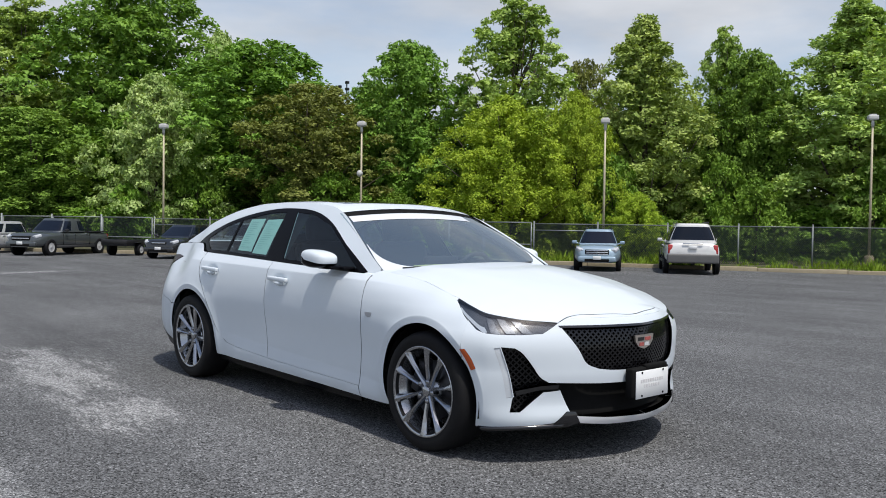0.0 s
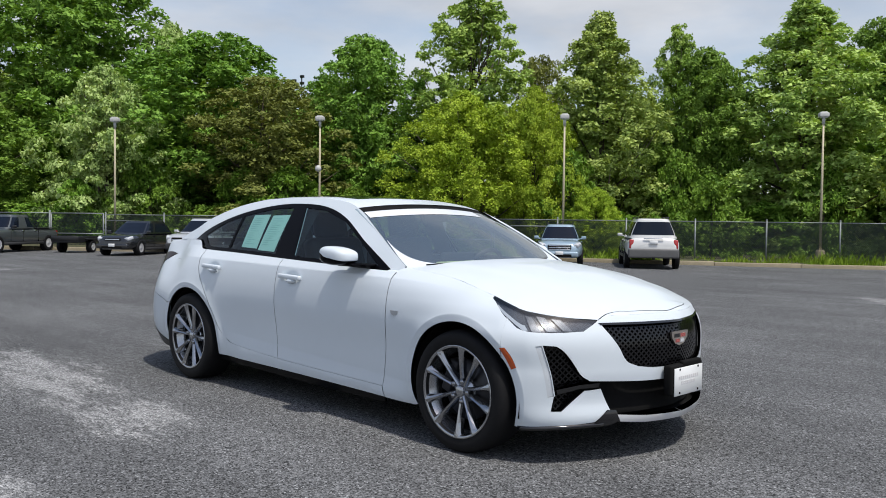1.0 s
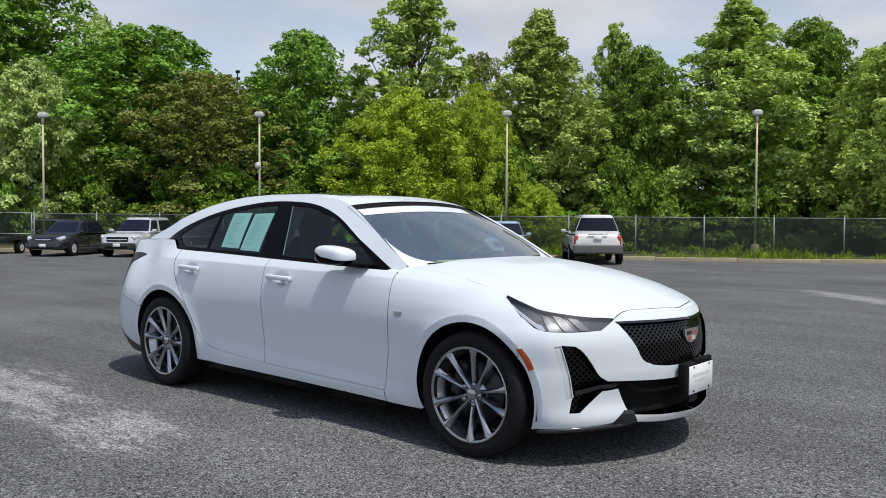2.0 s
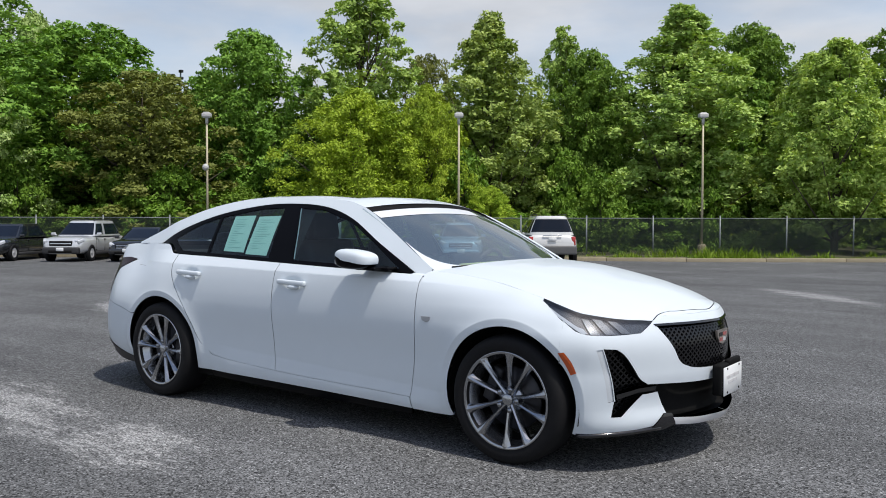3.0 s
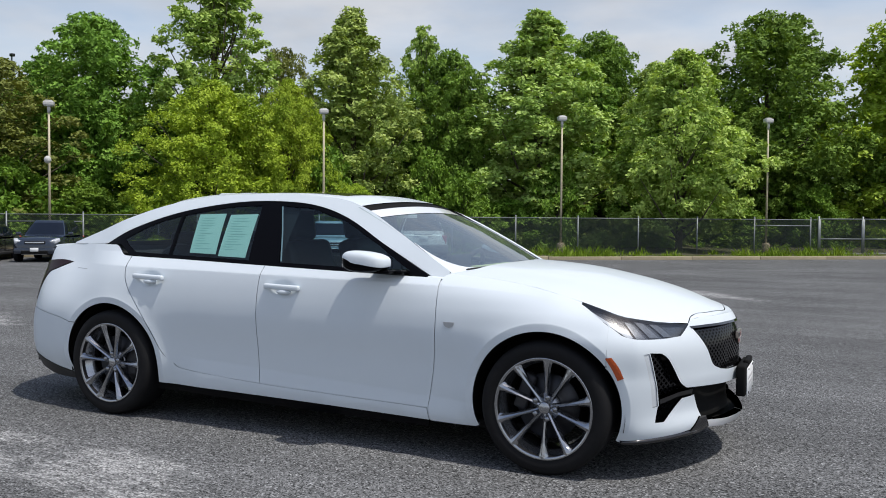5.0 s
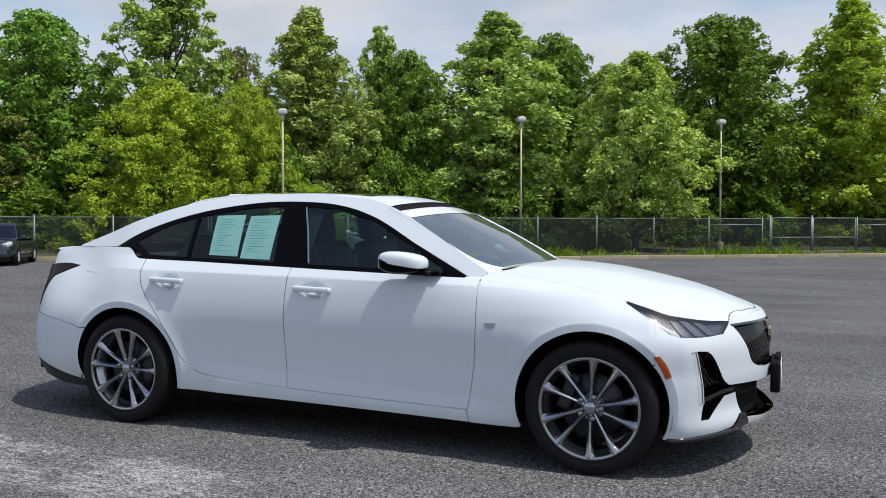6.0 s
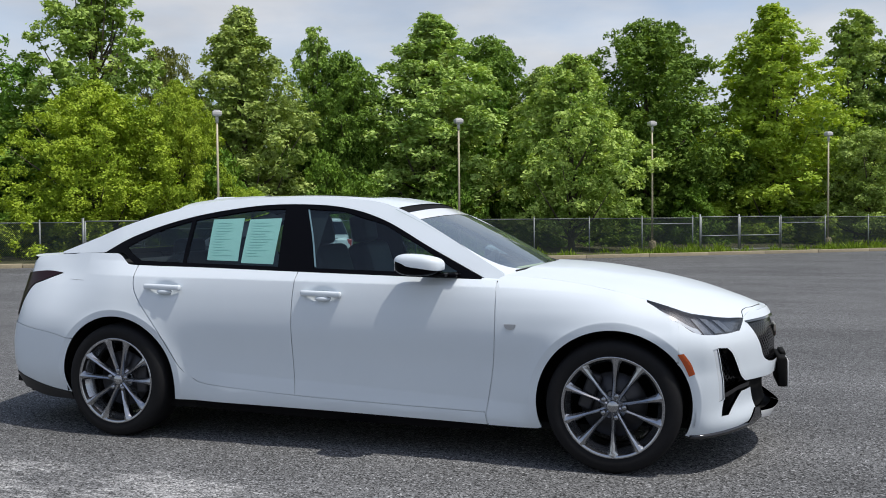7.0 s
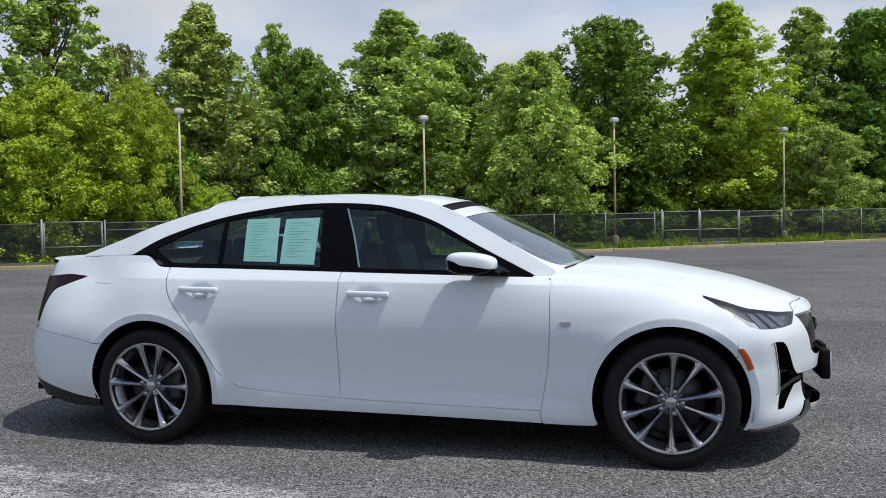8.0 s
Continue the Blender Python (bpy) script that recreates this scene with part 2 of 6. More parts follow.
def sheet(edge, surface, step=0.03, depth=0.015, holes=(), mirror=False, inset=0.0, centre=(0, 0, 0.6), seams=(), lines=()):
    """A panel: the part of a smooth surface inside an outline, with its edges turned in by depth."""
    loops = [np.asarray(edge)] + [np.asarray(h) for h in holes]
    lo, hi = loops[0].min(0), loops[0].max(0)
    gx, gy = np.meshgrid(np.arange(lo[0] + step / 2, hi[0], step), np.arange(lo[1] + step / 2, hi[1], step * 0.8))
    g = np.column_stack([gx.ravel(), gy.ravel()])
    if len(g):
        ok = within(loops[0], g) & (near(loops[0], g) > step * 0.4)
        for h in loops[1:]:
            ok &= ~within(h, g) & (near(h, g) > step * 0.4)
        g = g[ok]
    for line in lines:
        k = np.asarray(line)
        k = k[within(loops[0], k) & (near(loops[0], k) > .004)]
        for h in loops[1:]:
            k = k[~within(h, k) & (near(h, k) > .004)]
        if len(k):
            if len(g):
                g = g[np.sqrt(((g[:, None] - k[None]) ** 2).sum(2)).min(1) > .005]
            g = np.vstack([g, k])
    pts, edges = [], []
    for lp in loops:
        k = len(pts)
        pts += [Vector(q) for q in lp.tolist()]
        edges += [(k + i, k + (i + 1) % len(lp)) for i in range(len(lp))]
    pts += [Vector(q) for q in g.tolist()]
    v2, e2, tri, *_ = delaunay_2d_cdt(pts, edges, [], 0, 1e-6)
    v2 = np.array([tuple(v) for v in v2])
    tri = np.array([t for t in tri if len(t) == 3])
    c = v2[tri].mean(1)
    ok = within(loops[0], c)
    for h in loops[1:]:
        ok &= ~within(h, c)
    tri = tri[ok]

    def place(q):
        p = surface(q)
        e = 0.003
        du = surface(q + (e, 0)) - surface(q - (e, 0))
        dv = surface(q + (0, e)) - surface(q - (0, e))
        n = np.cross(du, dv)
        n /= np.maximum(np.linalg.norm(n, axis=1), 1e-12)[:, None]
        away = p - np.column_stack([p[:, 0] * 0.72, p[:, 1] * 0, np.full(len(p), centre[2])])
        n *= np.where((n * away).sum(1) < 0, -1, 1)[:, None]
        return p - n * inset, n
    p, n = place(v2)
    fn = np.cross(p[tri[:, 1]] - p[tri[:, 0]], p[tri[:, 2]] - p[tri[:, 0]])
    flip = (fn * n[tri[:, 0]]).sum(1) < 0
    tri[flip] = tri[flip][:, ::-1]
    verts, norms, faces = [p], [n], tri.tolist()
    if depth:
        base = len(p)
        for lp in loops:
            q, m = place(lp)
            k = len(lp)
            mid = q.mean(0)
            verts += [q, q - m * depth]
            out = np.cross(np.roll(q, -1, 0) - np.roll(q, 1, 0), m)
            out /= np.maximum(np.linalg.norm(out, axis=1), 1e-9)[:, None]
            norms += [out, out]
            for i in range(k):
                j = (i + 1) % k
                if any(abs(lp[i, 0] - c_) < 1e-4 and abs(lp[j, 0] - c_) < 1e-4 for c_ in seams):
                    continue
                faces.append([base + i, base + j, base + k + j, base + k + i])
            base += 2 * k
    verts, norms = np.vstack(verts), np.vstack(norms)
    if mirror:
        verts, norms = verts * (1, -1, 1), norms * (1, -1, 1)
        faces = [f[::-1] for f in faces]
    me = raw("panel", verts, faces, True)
    me.normals_split_custom_set_from_vertices(norms.tolist())
    return me

# ---- the white sedan: forward is +x, its right side faces -y ----
sedan = tagged(empty("sedan"), "glossy white four-door luxury sedan with black trim parked on the asphalt", "car")

PLAN = np.array([(-2.55, .35), (-2.57, 0), (-2.55, -.35), (-2.48, -.62), (-2.34, -.79), (-2.1, -.875), (-1.8, -.915), (-1.47, -.935), (-1.0, -.922),
                 (-.3, -.917), (.5, -.917), (1.0, -.923), (1.47, -.938), (1.75, -.922), (1.91, -.875), (2.01, -.78), (2.10, -.64), (2.19, -.46),
                 (2.27, -.24), (2.305, 0), (2.27, .24)])
_k = np.concatenate([[0], np.cumsum(np.hypot(*np.diff(PLAN, axis=0).T))])
_s = np.linspace(_k[1], _k[-2], 900)
_px, _py = knots(_k, PLAN[:, 0])(_s), knots(_k, PLAN[:, 1])(_s)
_u = np.concatenate([[0], np.cumsum(np.hypot(np.diff(_px), np.diff(_py)))])
_u -= np.interp(0, _px, _u)
_tx, _ty = np.gradient(_px, _u), np.gradient(_py, _u)
_tx[:] = np.convolve(np.pad(_tx, 20, mode="reflect", reflect_type="odd"), np.ones(41) / 41, "valid")
_ty[:] = np.convolve(np.pad(_ty, 20, mode="reflect"), np.ones(41) / 41, "valid")
_tx[0] = _tx[-1] = 0.0
U_REAR, U_NOSE = _u[0], _u[-1]
MIDDLE = (U_REAR, U_NOSE)


def ux(x):
    """The way round the body at which it stands at x."""
    return float(np.interp(x, _px, _u))


def uy(y):
    """The same for the nose, by its distance from the middle."""
    front = _px > 1.8
    return float(np.interp(-abs(y), _py[front], _u[front]))


# how far the skin lies inside the widest plan, by height, at stations along the body
LEVELS = np.array([.14, .24, .33, .50, .72, .82, .90, .98, 1.06, 1.13])
STATIONS = [(U_REAR, (.08, .05, .02, .0, .06, .07, .06, .05, .04, .08)),
            (ux(-2.34), (.10, .06, .02, .0, .03, .06, .09, .12, .15, .20)),
            (ux(-2.0), (.10, .06, .025, .0, .012, .055, .10, .15, .19, .22)),
            (ux(-1.47), (.10, .05, .02, .006, .0, .006, .024, .056, .096, .138)),
            (ux(-.8), (.09, .050, .038, .024, .0, .005, .016, .036, .066, .10)),
            (ux(.5), (.09, .050, .038, .024, .0, .005, .016, .036, .066, .10)),
            (ux(1.0), (.09, .050, .036, .022, .0, .014, .046, .115, .24, .35)),
            (ux(1.47), (.10, .05, .02, .006, .0, .034, .11, .245, .4, .5)),
            (ux(1.75), (.10, .05, .03, .012, .004, .075, .20, .3, .4, .5)),
            (ux(1.95), (.07, .03, .025, .01, .025, .12, .22, .3, .4, .5)),
            (ux(2.1), (.05, .01, .02, .005, .03, .105, .22, .3, .4, .5)),
            (U_NOSE, (.05, -.010, .0, -.015, .012, .080, .2, .3, .4, .5))]
_level = [knots([s[0] for s in STATIONS], [s[1][k] for s in STATIONS]) for k in range(len(LEVELS))]
HANDLES = ((-.117, .883), (-1.135, .907))
AXLE, HUB, LIP_R = 1.4735, 0.335, .431
shoulder = knots([-2.3, -1.4, -.3, .9, 1.3, 1.65], [.985, .968, .950, .928, .905, .862])


def skin(q):
    """The body's side, nose and tail: q holds the way round and the height."""
    u, z = np.clip(q[:, 0], U_REAR, U_NOSE), q[:, 1]
    val = np.column_stack([f(u) for f in _level])
    h = np.diff(LEVELS)
    d = np.diff(val, axis=1) / h
    m = np.zeros_like(val)
    m[:, 0], m[:, -1] = d[:, 0], d[:, -1]
    m[:, 1:-1] = (d[:, :-1] * h[1:] + d[:, 1:] * h[:-1]) / (h[1:] + h[:-1])
    zc = np.clip(z, LEVELS[0], LEVELS[-1])
    i = np.clip(np.searchsorted(LEVELS, zc, side="right") - 1, 0, len(h) - 1)
    r = np.arange(len(u))
    t = (zc - LEVELS[i]) / h[i]
    inward = ((1 + 2 * t) * (1 - t) ** 2 * val[r, i] + t * (1 - t) ** 2 * h[i] * m[r, i] + t * t * (3 - 2 * t) * val[r, i + 1]
              + t * t * (t - 1) * h[i] * m[r, i + 1])
    x, y = np.interp(u, _u, _px), np.interp(u, _u, _py)
    nx, ny = np.interp(u, _u, _ty), -np.interp(u, _u, _tx)
    ln = np.hypot(nx, ny)
    nx, ny = nx / ln, ny / ln
    for ax in (-AXLE, AXLE):          # lips round the wheel arches
        rr = np.hypot(x - ax, z - HUB)
        lip_in = np.clip((rr - LIP_R) / .003, 0, 1)
        inward = inward - (.016 * (1 - lip_in + lip_in * np.exp(-np.clip(rr - LIP_R, 0, 1) / .06)) - .16 * np.clip(LIP_R - rr, 0, .045)) / (1 + np.exp((.25 - z) / .04))
    for hx, hz in HANDLES:            # scooped hollows behind the door handles
        inward = inward + .013 * np.exp(-(((x - hx) / .085) ** 2 + ((z - hz + .014) / .044) ** 2) ** 2)
    # the doors' foot swells out again over the sill
    foot_z = .377 - .05 * x
    inward = inward - .013 * np.clip((foot_z - z) / .085, 0, 1.2) * np.clip((x + .98) / .2, 0, 1) * np.clip((1.10 - x) / .12, 0, 1)
    # the shoulder crease along the doors and the front fender
    inward = inward + .55 * np.clip(z - shoulder(x), 0, .09) * np.clip((x + 1.80) / .5, 0, 1) * np.clip((1.62 - x) / .35, 0, 1)
    past = q[:, 0] - u
    return np.column_stack([x - nx * inward, y - ny * inward + past, z])


belt = knots([-2.3, -1.9, -1.56, -1.42, -.94, -.3, .8, 1.0], [1.085, 1.10, 1.10, 1.033, 1.02, 1.0, .968, .962])
belt_y = knots([-2.2, -2.01, -1.78, -1.55, -1.2, -.3, .4, .7, .93], [.672, .707, .753, .808, .834, .838, .828, .815, .788])
belt_z = knots([-2.2, -1.4, -.94, -.3, .8, 1.0], [1.06, 1.03, 1.02, 1.0, .968, .962])
rail_z = knots([-2.05, -1.8, -1.57, -1.3, -1.09, -.79, -.35, .06, .25, .5, .9], [1.102, 1.185, 1.265, 1.345, 1.39, 1.425, 1.43, 1.40, 1.348, 1.222, .99])


def upper(q):
    """The side of the cabin, leaning in towards the roof: q holds x and z."""
    dz = q[:, 1] - belt_z(q[:, 0])
    return np.column_stack([q[:, 0], -(belt_y(q[:, 0]) - dz * (.50 + .25 * dz)), q[:, 1]])


fender_top = [(ux(x), z) for x, z in ((.90, .990), (1.1, .972), (1.3, .946), (1.5, .909), (1.645, .872))]
lamp_top = [(ux(x), z) for x, z in ((1.645, .868), (1.76, .842), (1.90, .805), (2.03, .782), (2.09, .770), (2.153, .757))]
lip_line = [(ux(2.153), .761), (uy(.45), .782), (uy(.3), .783), (uy(.15), .782), (U_NOSE, .781)]
_rim = skin(np.array(fender_top + lamp_top[1:5] + lip_line))
hood_edge_y = knots(_rim[:, 0], -_rim[:, 1])
hood_edge_z = knots(_rim[:, 0], _rim[:, 2])
hood_mid_z = knots([.85, 1.04, 1.3, 1.54, 1.86, 2.08, 2.19, 2.236], [1.028, 1.024, 1.008, .976, .912, .845, .803, .779])


def bonnet(q):
    x, y = q[:, 0], np.abs(q[:, 1])
    t = np.clip(y / np.maximum(hood_edge_y(x), .05), 0, 1.02)
    edge, mid = hood_edge_z(x), hood_mid_z(x)
    z = edge + (mid - edge) * (1 - t ** 2.2)
    ridge = .40 + .12 * (2.1 - x)
    z = z + 0.008 * np.clip((1 - t) * 5, 0, 1) / (1 + np.exp((y - ridge) / .022)) * np.clip((2.2 - x) * 1.2, 0, 1)
    return np.column_stack([x, q[:, 1], z])


roof_mid = knots([-1.5, -1.3, -1.0, -.5, 0, .3], [1.40, 1.435, 1.458, 1.462, 1.44, 1.39])


def rail_y(x):
    return -upper(np.column_stack([np.asarray(x, float), rail_z(x)]))[:, 1]


def top(q):
    x, y = q[:, 0], q[:, 1]
    w = np.clip(np.abs(y) / rail_y(x), 0, 1.02)
    return np.column_stack([x, y, rail_z(x) + (roof_mid(x) - rail_z(x)) * (1 - w ** 2.4)])


def screen(q):
    """The windscreen: q holds the way across (-1 to 1) and down (0 to 1)."""
    w, v = q[:, 0:1], q[:, 1:2]
    head = np.hstack([.272 - .047 * w ** 2, .612 * w, 1.390 - .038 * w ** 2])
    foot = np.hstack([1.045 - .155 * w ** 2, .760 * w, 1.0 - .012 * w ** 2])
    return head * (1 - v) + foot * v + np.sin(np.pi * v) * np.array([[.010, 0, .016]])


def rear_screen(q):
    w, v = q[:, 0:1], q[:, 1:2]
    head = np.hstack([-1.32 + .10 * w ** 2, .63 * w, 1.432 - .068 * w ** 2])
    foot = np.hstack([-2.02 + .12 * w ** 2, .69 * w, 1.11 + .015 * w ** 2])
    return head * (1 - v) + foot * v + np.sin(np.pi * v) * np.array([[-.015, 0, .03]])


boot_z = knots([-2.55, -2.4, -2.26, -2.1, -1.9], [1.078, 1.085, 1.083, 1.098, 1.115])


def boot(q):
    return np.column_stack([q[:, 0], q[:, 1], boot_z(q[:, 0]) - .013 * (np.abs(q[:, 1]) / .7) ** 4])


# outlines on the side, in way round and height
def side(pts):
    return [(ux(x), z) for x, z in pts]


def belt_run(x0, x1, n=9, drop=0.0):
    return [(ux(x), float(belt(x)) - drop) for x in np.linspace(x0, x1, n)]


R_ARCH = .393
door_front = side([(.862, .964), (.868, .88), (.868, .71), (.852, .5), (.812, .272)])
door_line = side([(.812, .272), (.2, .288), (-.297, .305)])
front_door = outline(door_front, door_line, side([(-.297, .305), (-.303, .6), (-.300, .8), (-.288, 1.0)]), belt_run(-.288, .862))
rear_edge = side([(-.86, .342), (-.95, .370), (-1.03, .43), (-1.165, .65), (-1.30, .83), (-1.345, .92), (-1.36, 1.026)])
rear_door = outline(side([(-.292, 1.0), (-.304, .8), (-.307, .6), (-.301, .305)]), side([(-.301, .305), (-.6, .32), (-.86, .342)]), rear_edge, belt_run(-1.36, -.292))
lamp_low = side([(2.153, .757), (2.138, .738), (2.108, .706), (2.03, .702), (1.92, .708), (1.86, .725), (1.79, .775), (1.645, .868)])
headlamp = outline(lamp_top[:3], lamp_top[2:], lamp_low[:3], lamp_low[2:6], lamp_low[5:])
front_fender = outline(side([(1.875 - .09, .566), (1.79, .66), (1.797, .766)]), side([(1.797, .766), (1.70, .832), (1.645, .862)]), list(reversed(fender_top)),
                       side([(.90, .988), (.875, .978), (.868, .964)]), side([(.872, .88), (.873, .71), (.857, .5), (.817, .272)]), side([(.817, .272), (.822, .20)]),
                       side([(.822, .20), (1.082, .196)]), [(ux(a), b) for a, b in arc(AXLE, HUB, R_ARCH, 199.5, 36, 40)])
rocker = outline(side([(.806, .268), (.2, .284), (-.3, .301), (-.86, .339), (-.9545, .368)]), side([(-.9545, .368), (-.9545, .238)]),
                 side([(-.9545, .238), (0, .222), (.816, .202)]), side([(.816, .202), (.806, .266)]))
quarter_low = side([(-1.826, .588), (-1.95, .612), (-2.1, .63), (-2.30, .652)])
tail_lamp = outline(side([(-2.02, .975), (-2.16, .985), (-2.33, .975)]), side([(-2.33, .975), (-2.44, .955), (-2.47, .82), (-2.42, .69)]),
                    side([(-2.42, .69), (-2.35, .70)]), side([(-2.35, .70), (-2.325, .80), (-2.27, .893), (-2.16, .930), (-2.02, .975)]))
quarter_panel = outline(side([(-.955, .238), (-.955, .370), (-1.035, .43), (-1.171, .65), (-1.307, .83), (-1.351, .92), (-1.366, 1.03)]), belt_run(-1.366, -1.56, 6),
                        side([(-1.56, 1.10), (-1.8, 1.10), (-2.05, 1.093), (-2.35, 1.07)]), side([(-2.35, 1.07), (-2.345, .975), (-2.33, .975)]),
                        side([(-2.33, .972), (-2.16, .982), (-2.02, .973), (-2.02, .970)]), side([(-2.02, .970), (-2.16, .926), (-2.265, .888), (-2.319, .80), (-2.343, .70), (-2.34, .654)]), side([(-2.34, .654), (-2.30, .652)]),
                        list(reversed(quarter_low)), [(ux(a), b) for a, b in arc(-AXLE, HUB, R_ARCH, 140, -14, 44)], side([(-1.09, .238), (-.955, .238)]))
rear_bumper = outline(side([(-1.826, .5845), (-1.95, .6085), (-2.1, .6265), (-2.30, .6485)]), side([(-2.30, .6485), (-2.45, .66)]), [(ux(-2.45), .66), (U_REAR, .66)],
                      [(U_REAR, .66), (U_REAR, .30)], [(U_REAR, .30), (ux(-2.35), .33)], side([(-2.35, .33), (-2.05, .262), (-1.86, .24)]),
                      [(ux(a), b) for a, b in arc(-AXLE, HUB, R_ARCH, 194, 141, 14)])
marker = outline(side([(1.784, .618), (1.812, .622)]), side([(1.812, .622), (1.845, .575), (1.868, .520)]), side([(1.868, .520), (1.842, .508)]),
                 side([(1.842, .508), (1.818, .56), (1.784, .618)]), step=.012)
blade = outline(side([(1.952, .634), (1.975, .638)]), side([(1.975, .638), (2.005, .50), (2.022, .372)]), side([(2.022, .372), (2.0, .366)]),
                side([(2.0, .366), (1.982, .50), (1.952, .634)]), step=.012)
intake = outline(side([(1.978, .640), (2.025, .634)]), side([(2.025, .634), (2.05, .605), (2.078, .54), (2.10, .478), (2.125, .446)]),
                 [(ux(2.125), .446), (uy(.3), .432), (U_NOSE, .428)], [(U_NOSE, .428), (U_NOSE, .236)], [(U_NOSE, .236), (uy(.3), .240), (uy(.47), .256)],
                 [(uy(.47), .256), (uy(.535), .402)], [(uy(.535), .402), (uy(.60), .395)], side([(2.112, .395), (2.046, .290)]), side([(2.046, .290), (2.012, .290)]),
                 side([(2.012, .290), (2.022, .37)]), side([(2.026, .372), (2.008, .50), (1.978, .640)]), step=.016)
grille = outline([(uy(.53), .742), (uy(.3), .741), (U_NOSE, .738)], [(U_NOSE, .738), (U_NOSE, .498)], [(U_NOSE, .498), (uy(.22), .500), (uy(.33), .512)],
                 [(uy(.33), .512), (uy(.40), .545), (uy(.45), .63), (uy(.53), .742)], step=.016)
front_bumper = outline(side([(1.7975, .766), (1.7905, .66), (1.7905, .563)]), [(ux(a), b) for a, b in arc(AXLE, HUB, R_ARCH, 35, -20, 22)],
                       side([(1.845, .200), (1.9, .192), (1.98, .205), (2.05, .21)]), [(ux(2.05), .21), (uy(.50), .235)], [(uy(.50), .235), (uy(.3), .226), (U_NOSE, .222)],
                       [(U_NOSE, .222), (U_NOSE, .781)], list(reversed(lip_line)), list(lamp_low[:3]), lamp_low[2:6], lamp_low[5:7], side([(1.79, .773), (1.7975, .766)]))

_xs = np.linspace(-2.25, 1.62, 190)
CREASES = [np.array([(ux(x), float(shoulder(x)) + d) for x in _xs]) for d in (-.012, -.004, .004, .012)]
_xs = np.linspace(-.95, 1.08, 100)
CREASES += [np.array([(ux(x), .377 - .05 * x + d) for x in _xs]) for d in (-.010, 0, .010)]
for _ax in (-AXLE, AXLE):
    CREASES += [np.array([(ux(p), q) for p, q in arc(_ax, HUB, LIP_R + d, -25, 205, 300)]) for d in (-.011, -.002, .005, .014)]

for flip in (True, False):
    def put(name, edge, surface, material, label="", parent=None, **kw):
        return part(name, sheet(edge, surface, mirror=flip, seams=MIDDLE, **kw), material, parent or sedan, label)
    put("front_fender", front_fender, skin, WHITE_PAINT, step=.016, lines=CREASES)
    put("front_door", front_door, skin, WHITE_PAINT, step=.016, lines=CREASES)
    put("rear_door", rear_door, skin, WHITE_PAINT, step=.016, lines=CREASES)
    put("quarter_panel", quarter_panel, skin, WHITE_PAINT, step=.016, lines=CREASES)
    put("sill_panel", rocker, skin, WHITE_PAINT)
    put("rear_bumper", rear_bumper, skin, WHITE_PAINT, step=.02, lines=CREASES)
    put("front_bumper", front_bumper, skin, WHITE_PAINT, holes=(marker, blade, intake, grille), step=.018, lines=CREASES)
    put("tail_lamp", tail_lamp, skin, RED_LENS, "smoked dark red lens", inset=-.004)
    put("side_marker", marker, skin, AMBER_LENS, "amber reflector", inset=-.003, step=.012)
    put("lamp_blade", blade, skin, WHITE_LENS, "vertical clear light blade", inset=.004, step=.012)
    # dark trim under the sills and bumpers
    put("sill_skirt", outline(side([(-.98, .262), (0, .236), (.82, .216)]), side([(.82, .216), (.80, .160)]), side([(.80, .160), (0, .166), (-.95, .19)]),
                              side([(-.95, .19), (-.98, .262)])), skin, PILLAR_BLACK, "black plastic skirt", inset=.004)
    put("rear_valance", outline(side([(-1.86, .238), (-2.05, .262), (-2.35, .335)]), [(ux(-2.35), .335), (U_REAR, .30)], [(U_REAR, .30), (U_REAR, .18)],
                                [(U_REAR, .18), (ux(-2.30), .23)], side([(-2.30, .23), (-2.1, .195), (-1.86, .19)]), side([(-1.86, .19), (-1.86, .238)])), skin, SATIN_BLACK,
        "black plastic valance", inset=-.004)
    lip = skin(np.column_stack([np.linspace(ux(1.865), uy(.52), 16), np.linspace(.194, .214, 16)])) * ((1, -1, 1) if flip else (1, 1, 1))
    part("splitter", tube(lip, .013, 8), GLOSS_BLACK, sedan, "gloss black splitter lip")
    put("splitter_fin", outline([(uy(.57), .222), (uy(.50), .288)], [(uy(.50), .288), (uy(.455), .284)], [(uy(.455), .284), (uy(.43), .228)], [(uy(.43), .228), (uy(.50), .206)],
                                [(uy(.50), .206), (uy(.57), .222)], step=.012), skin, GLOSS_BLACK, "gloss black corner fin", inset=-.008, step=.015, depth=.03)
    put("lower_strip", outline([(uy(.45), .262), (uy(.25), .246), (U_NOSE, .240)], [(U_NOSE, .240), (U_NOSE, .205)], [(U_NOSE, .205), (uy(.25), .210), (uy(.43), .226)],
                               [(uy(.43), .226), (uy(.45), .262)], step=.012), skin, BRIGHT_TRIM, "bright silver lower strip", inset=-.010, step=.016, depth=.04)
    # headlamp: dark housing, clear cover, bright inner pieces
    lamp = put("headlamp", headlamp, skin, LAMP_DARK, "clear headlamp with dark housing", inset=.026, step=.02)
    put("lamp_cover", headlamp, skin, LAMP_GLASS, parent=lamp, inset=.001, step=.02, depth=0)
    put("lamp_bezel", outline(side([(1.70, .838), (1.80, .789), (1.868, .752), (1.900, .742)]), side([(1.900, .742), (1.918, .718)]), side([(1.918, .718), (1.90, .713)]),
                              side([(1.90, .713), (1.872, .730), (1.80, .774), (1.70, .830)]), side([(1.70, .830), (1.70, .838)]), step=.012), skin, WHITE_LENS, "white light guide", parent=lamp, inset=.010, step=.015)
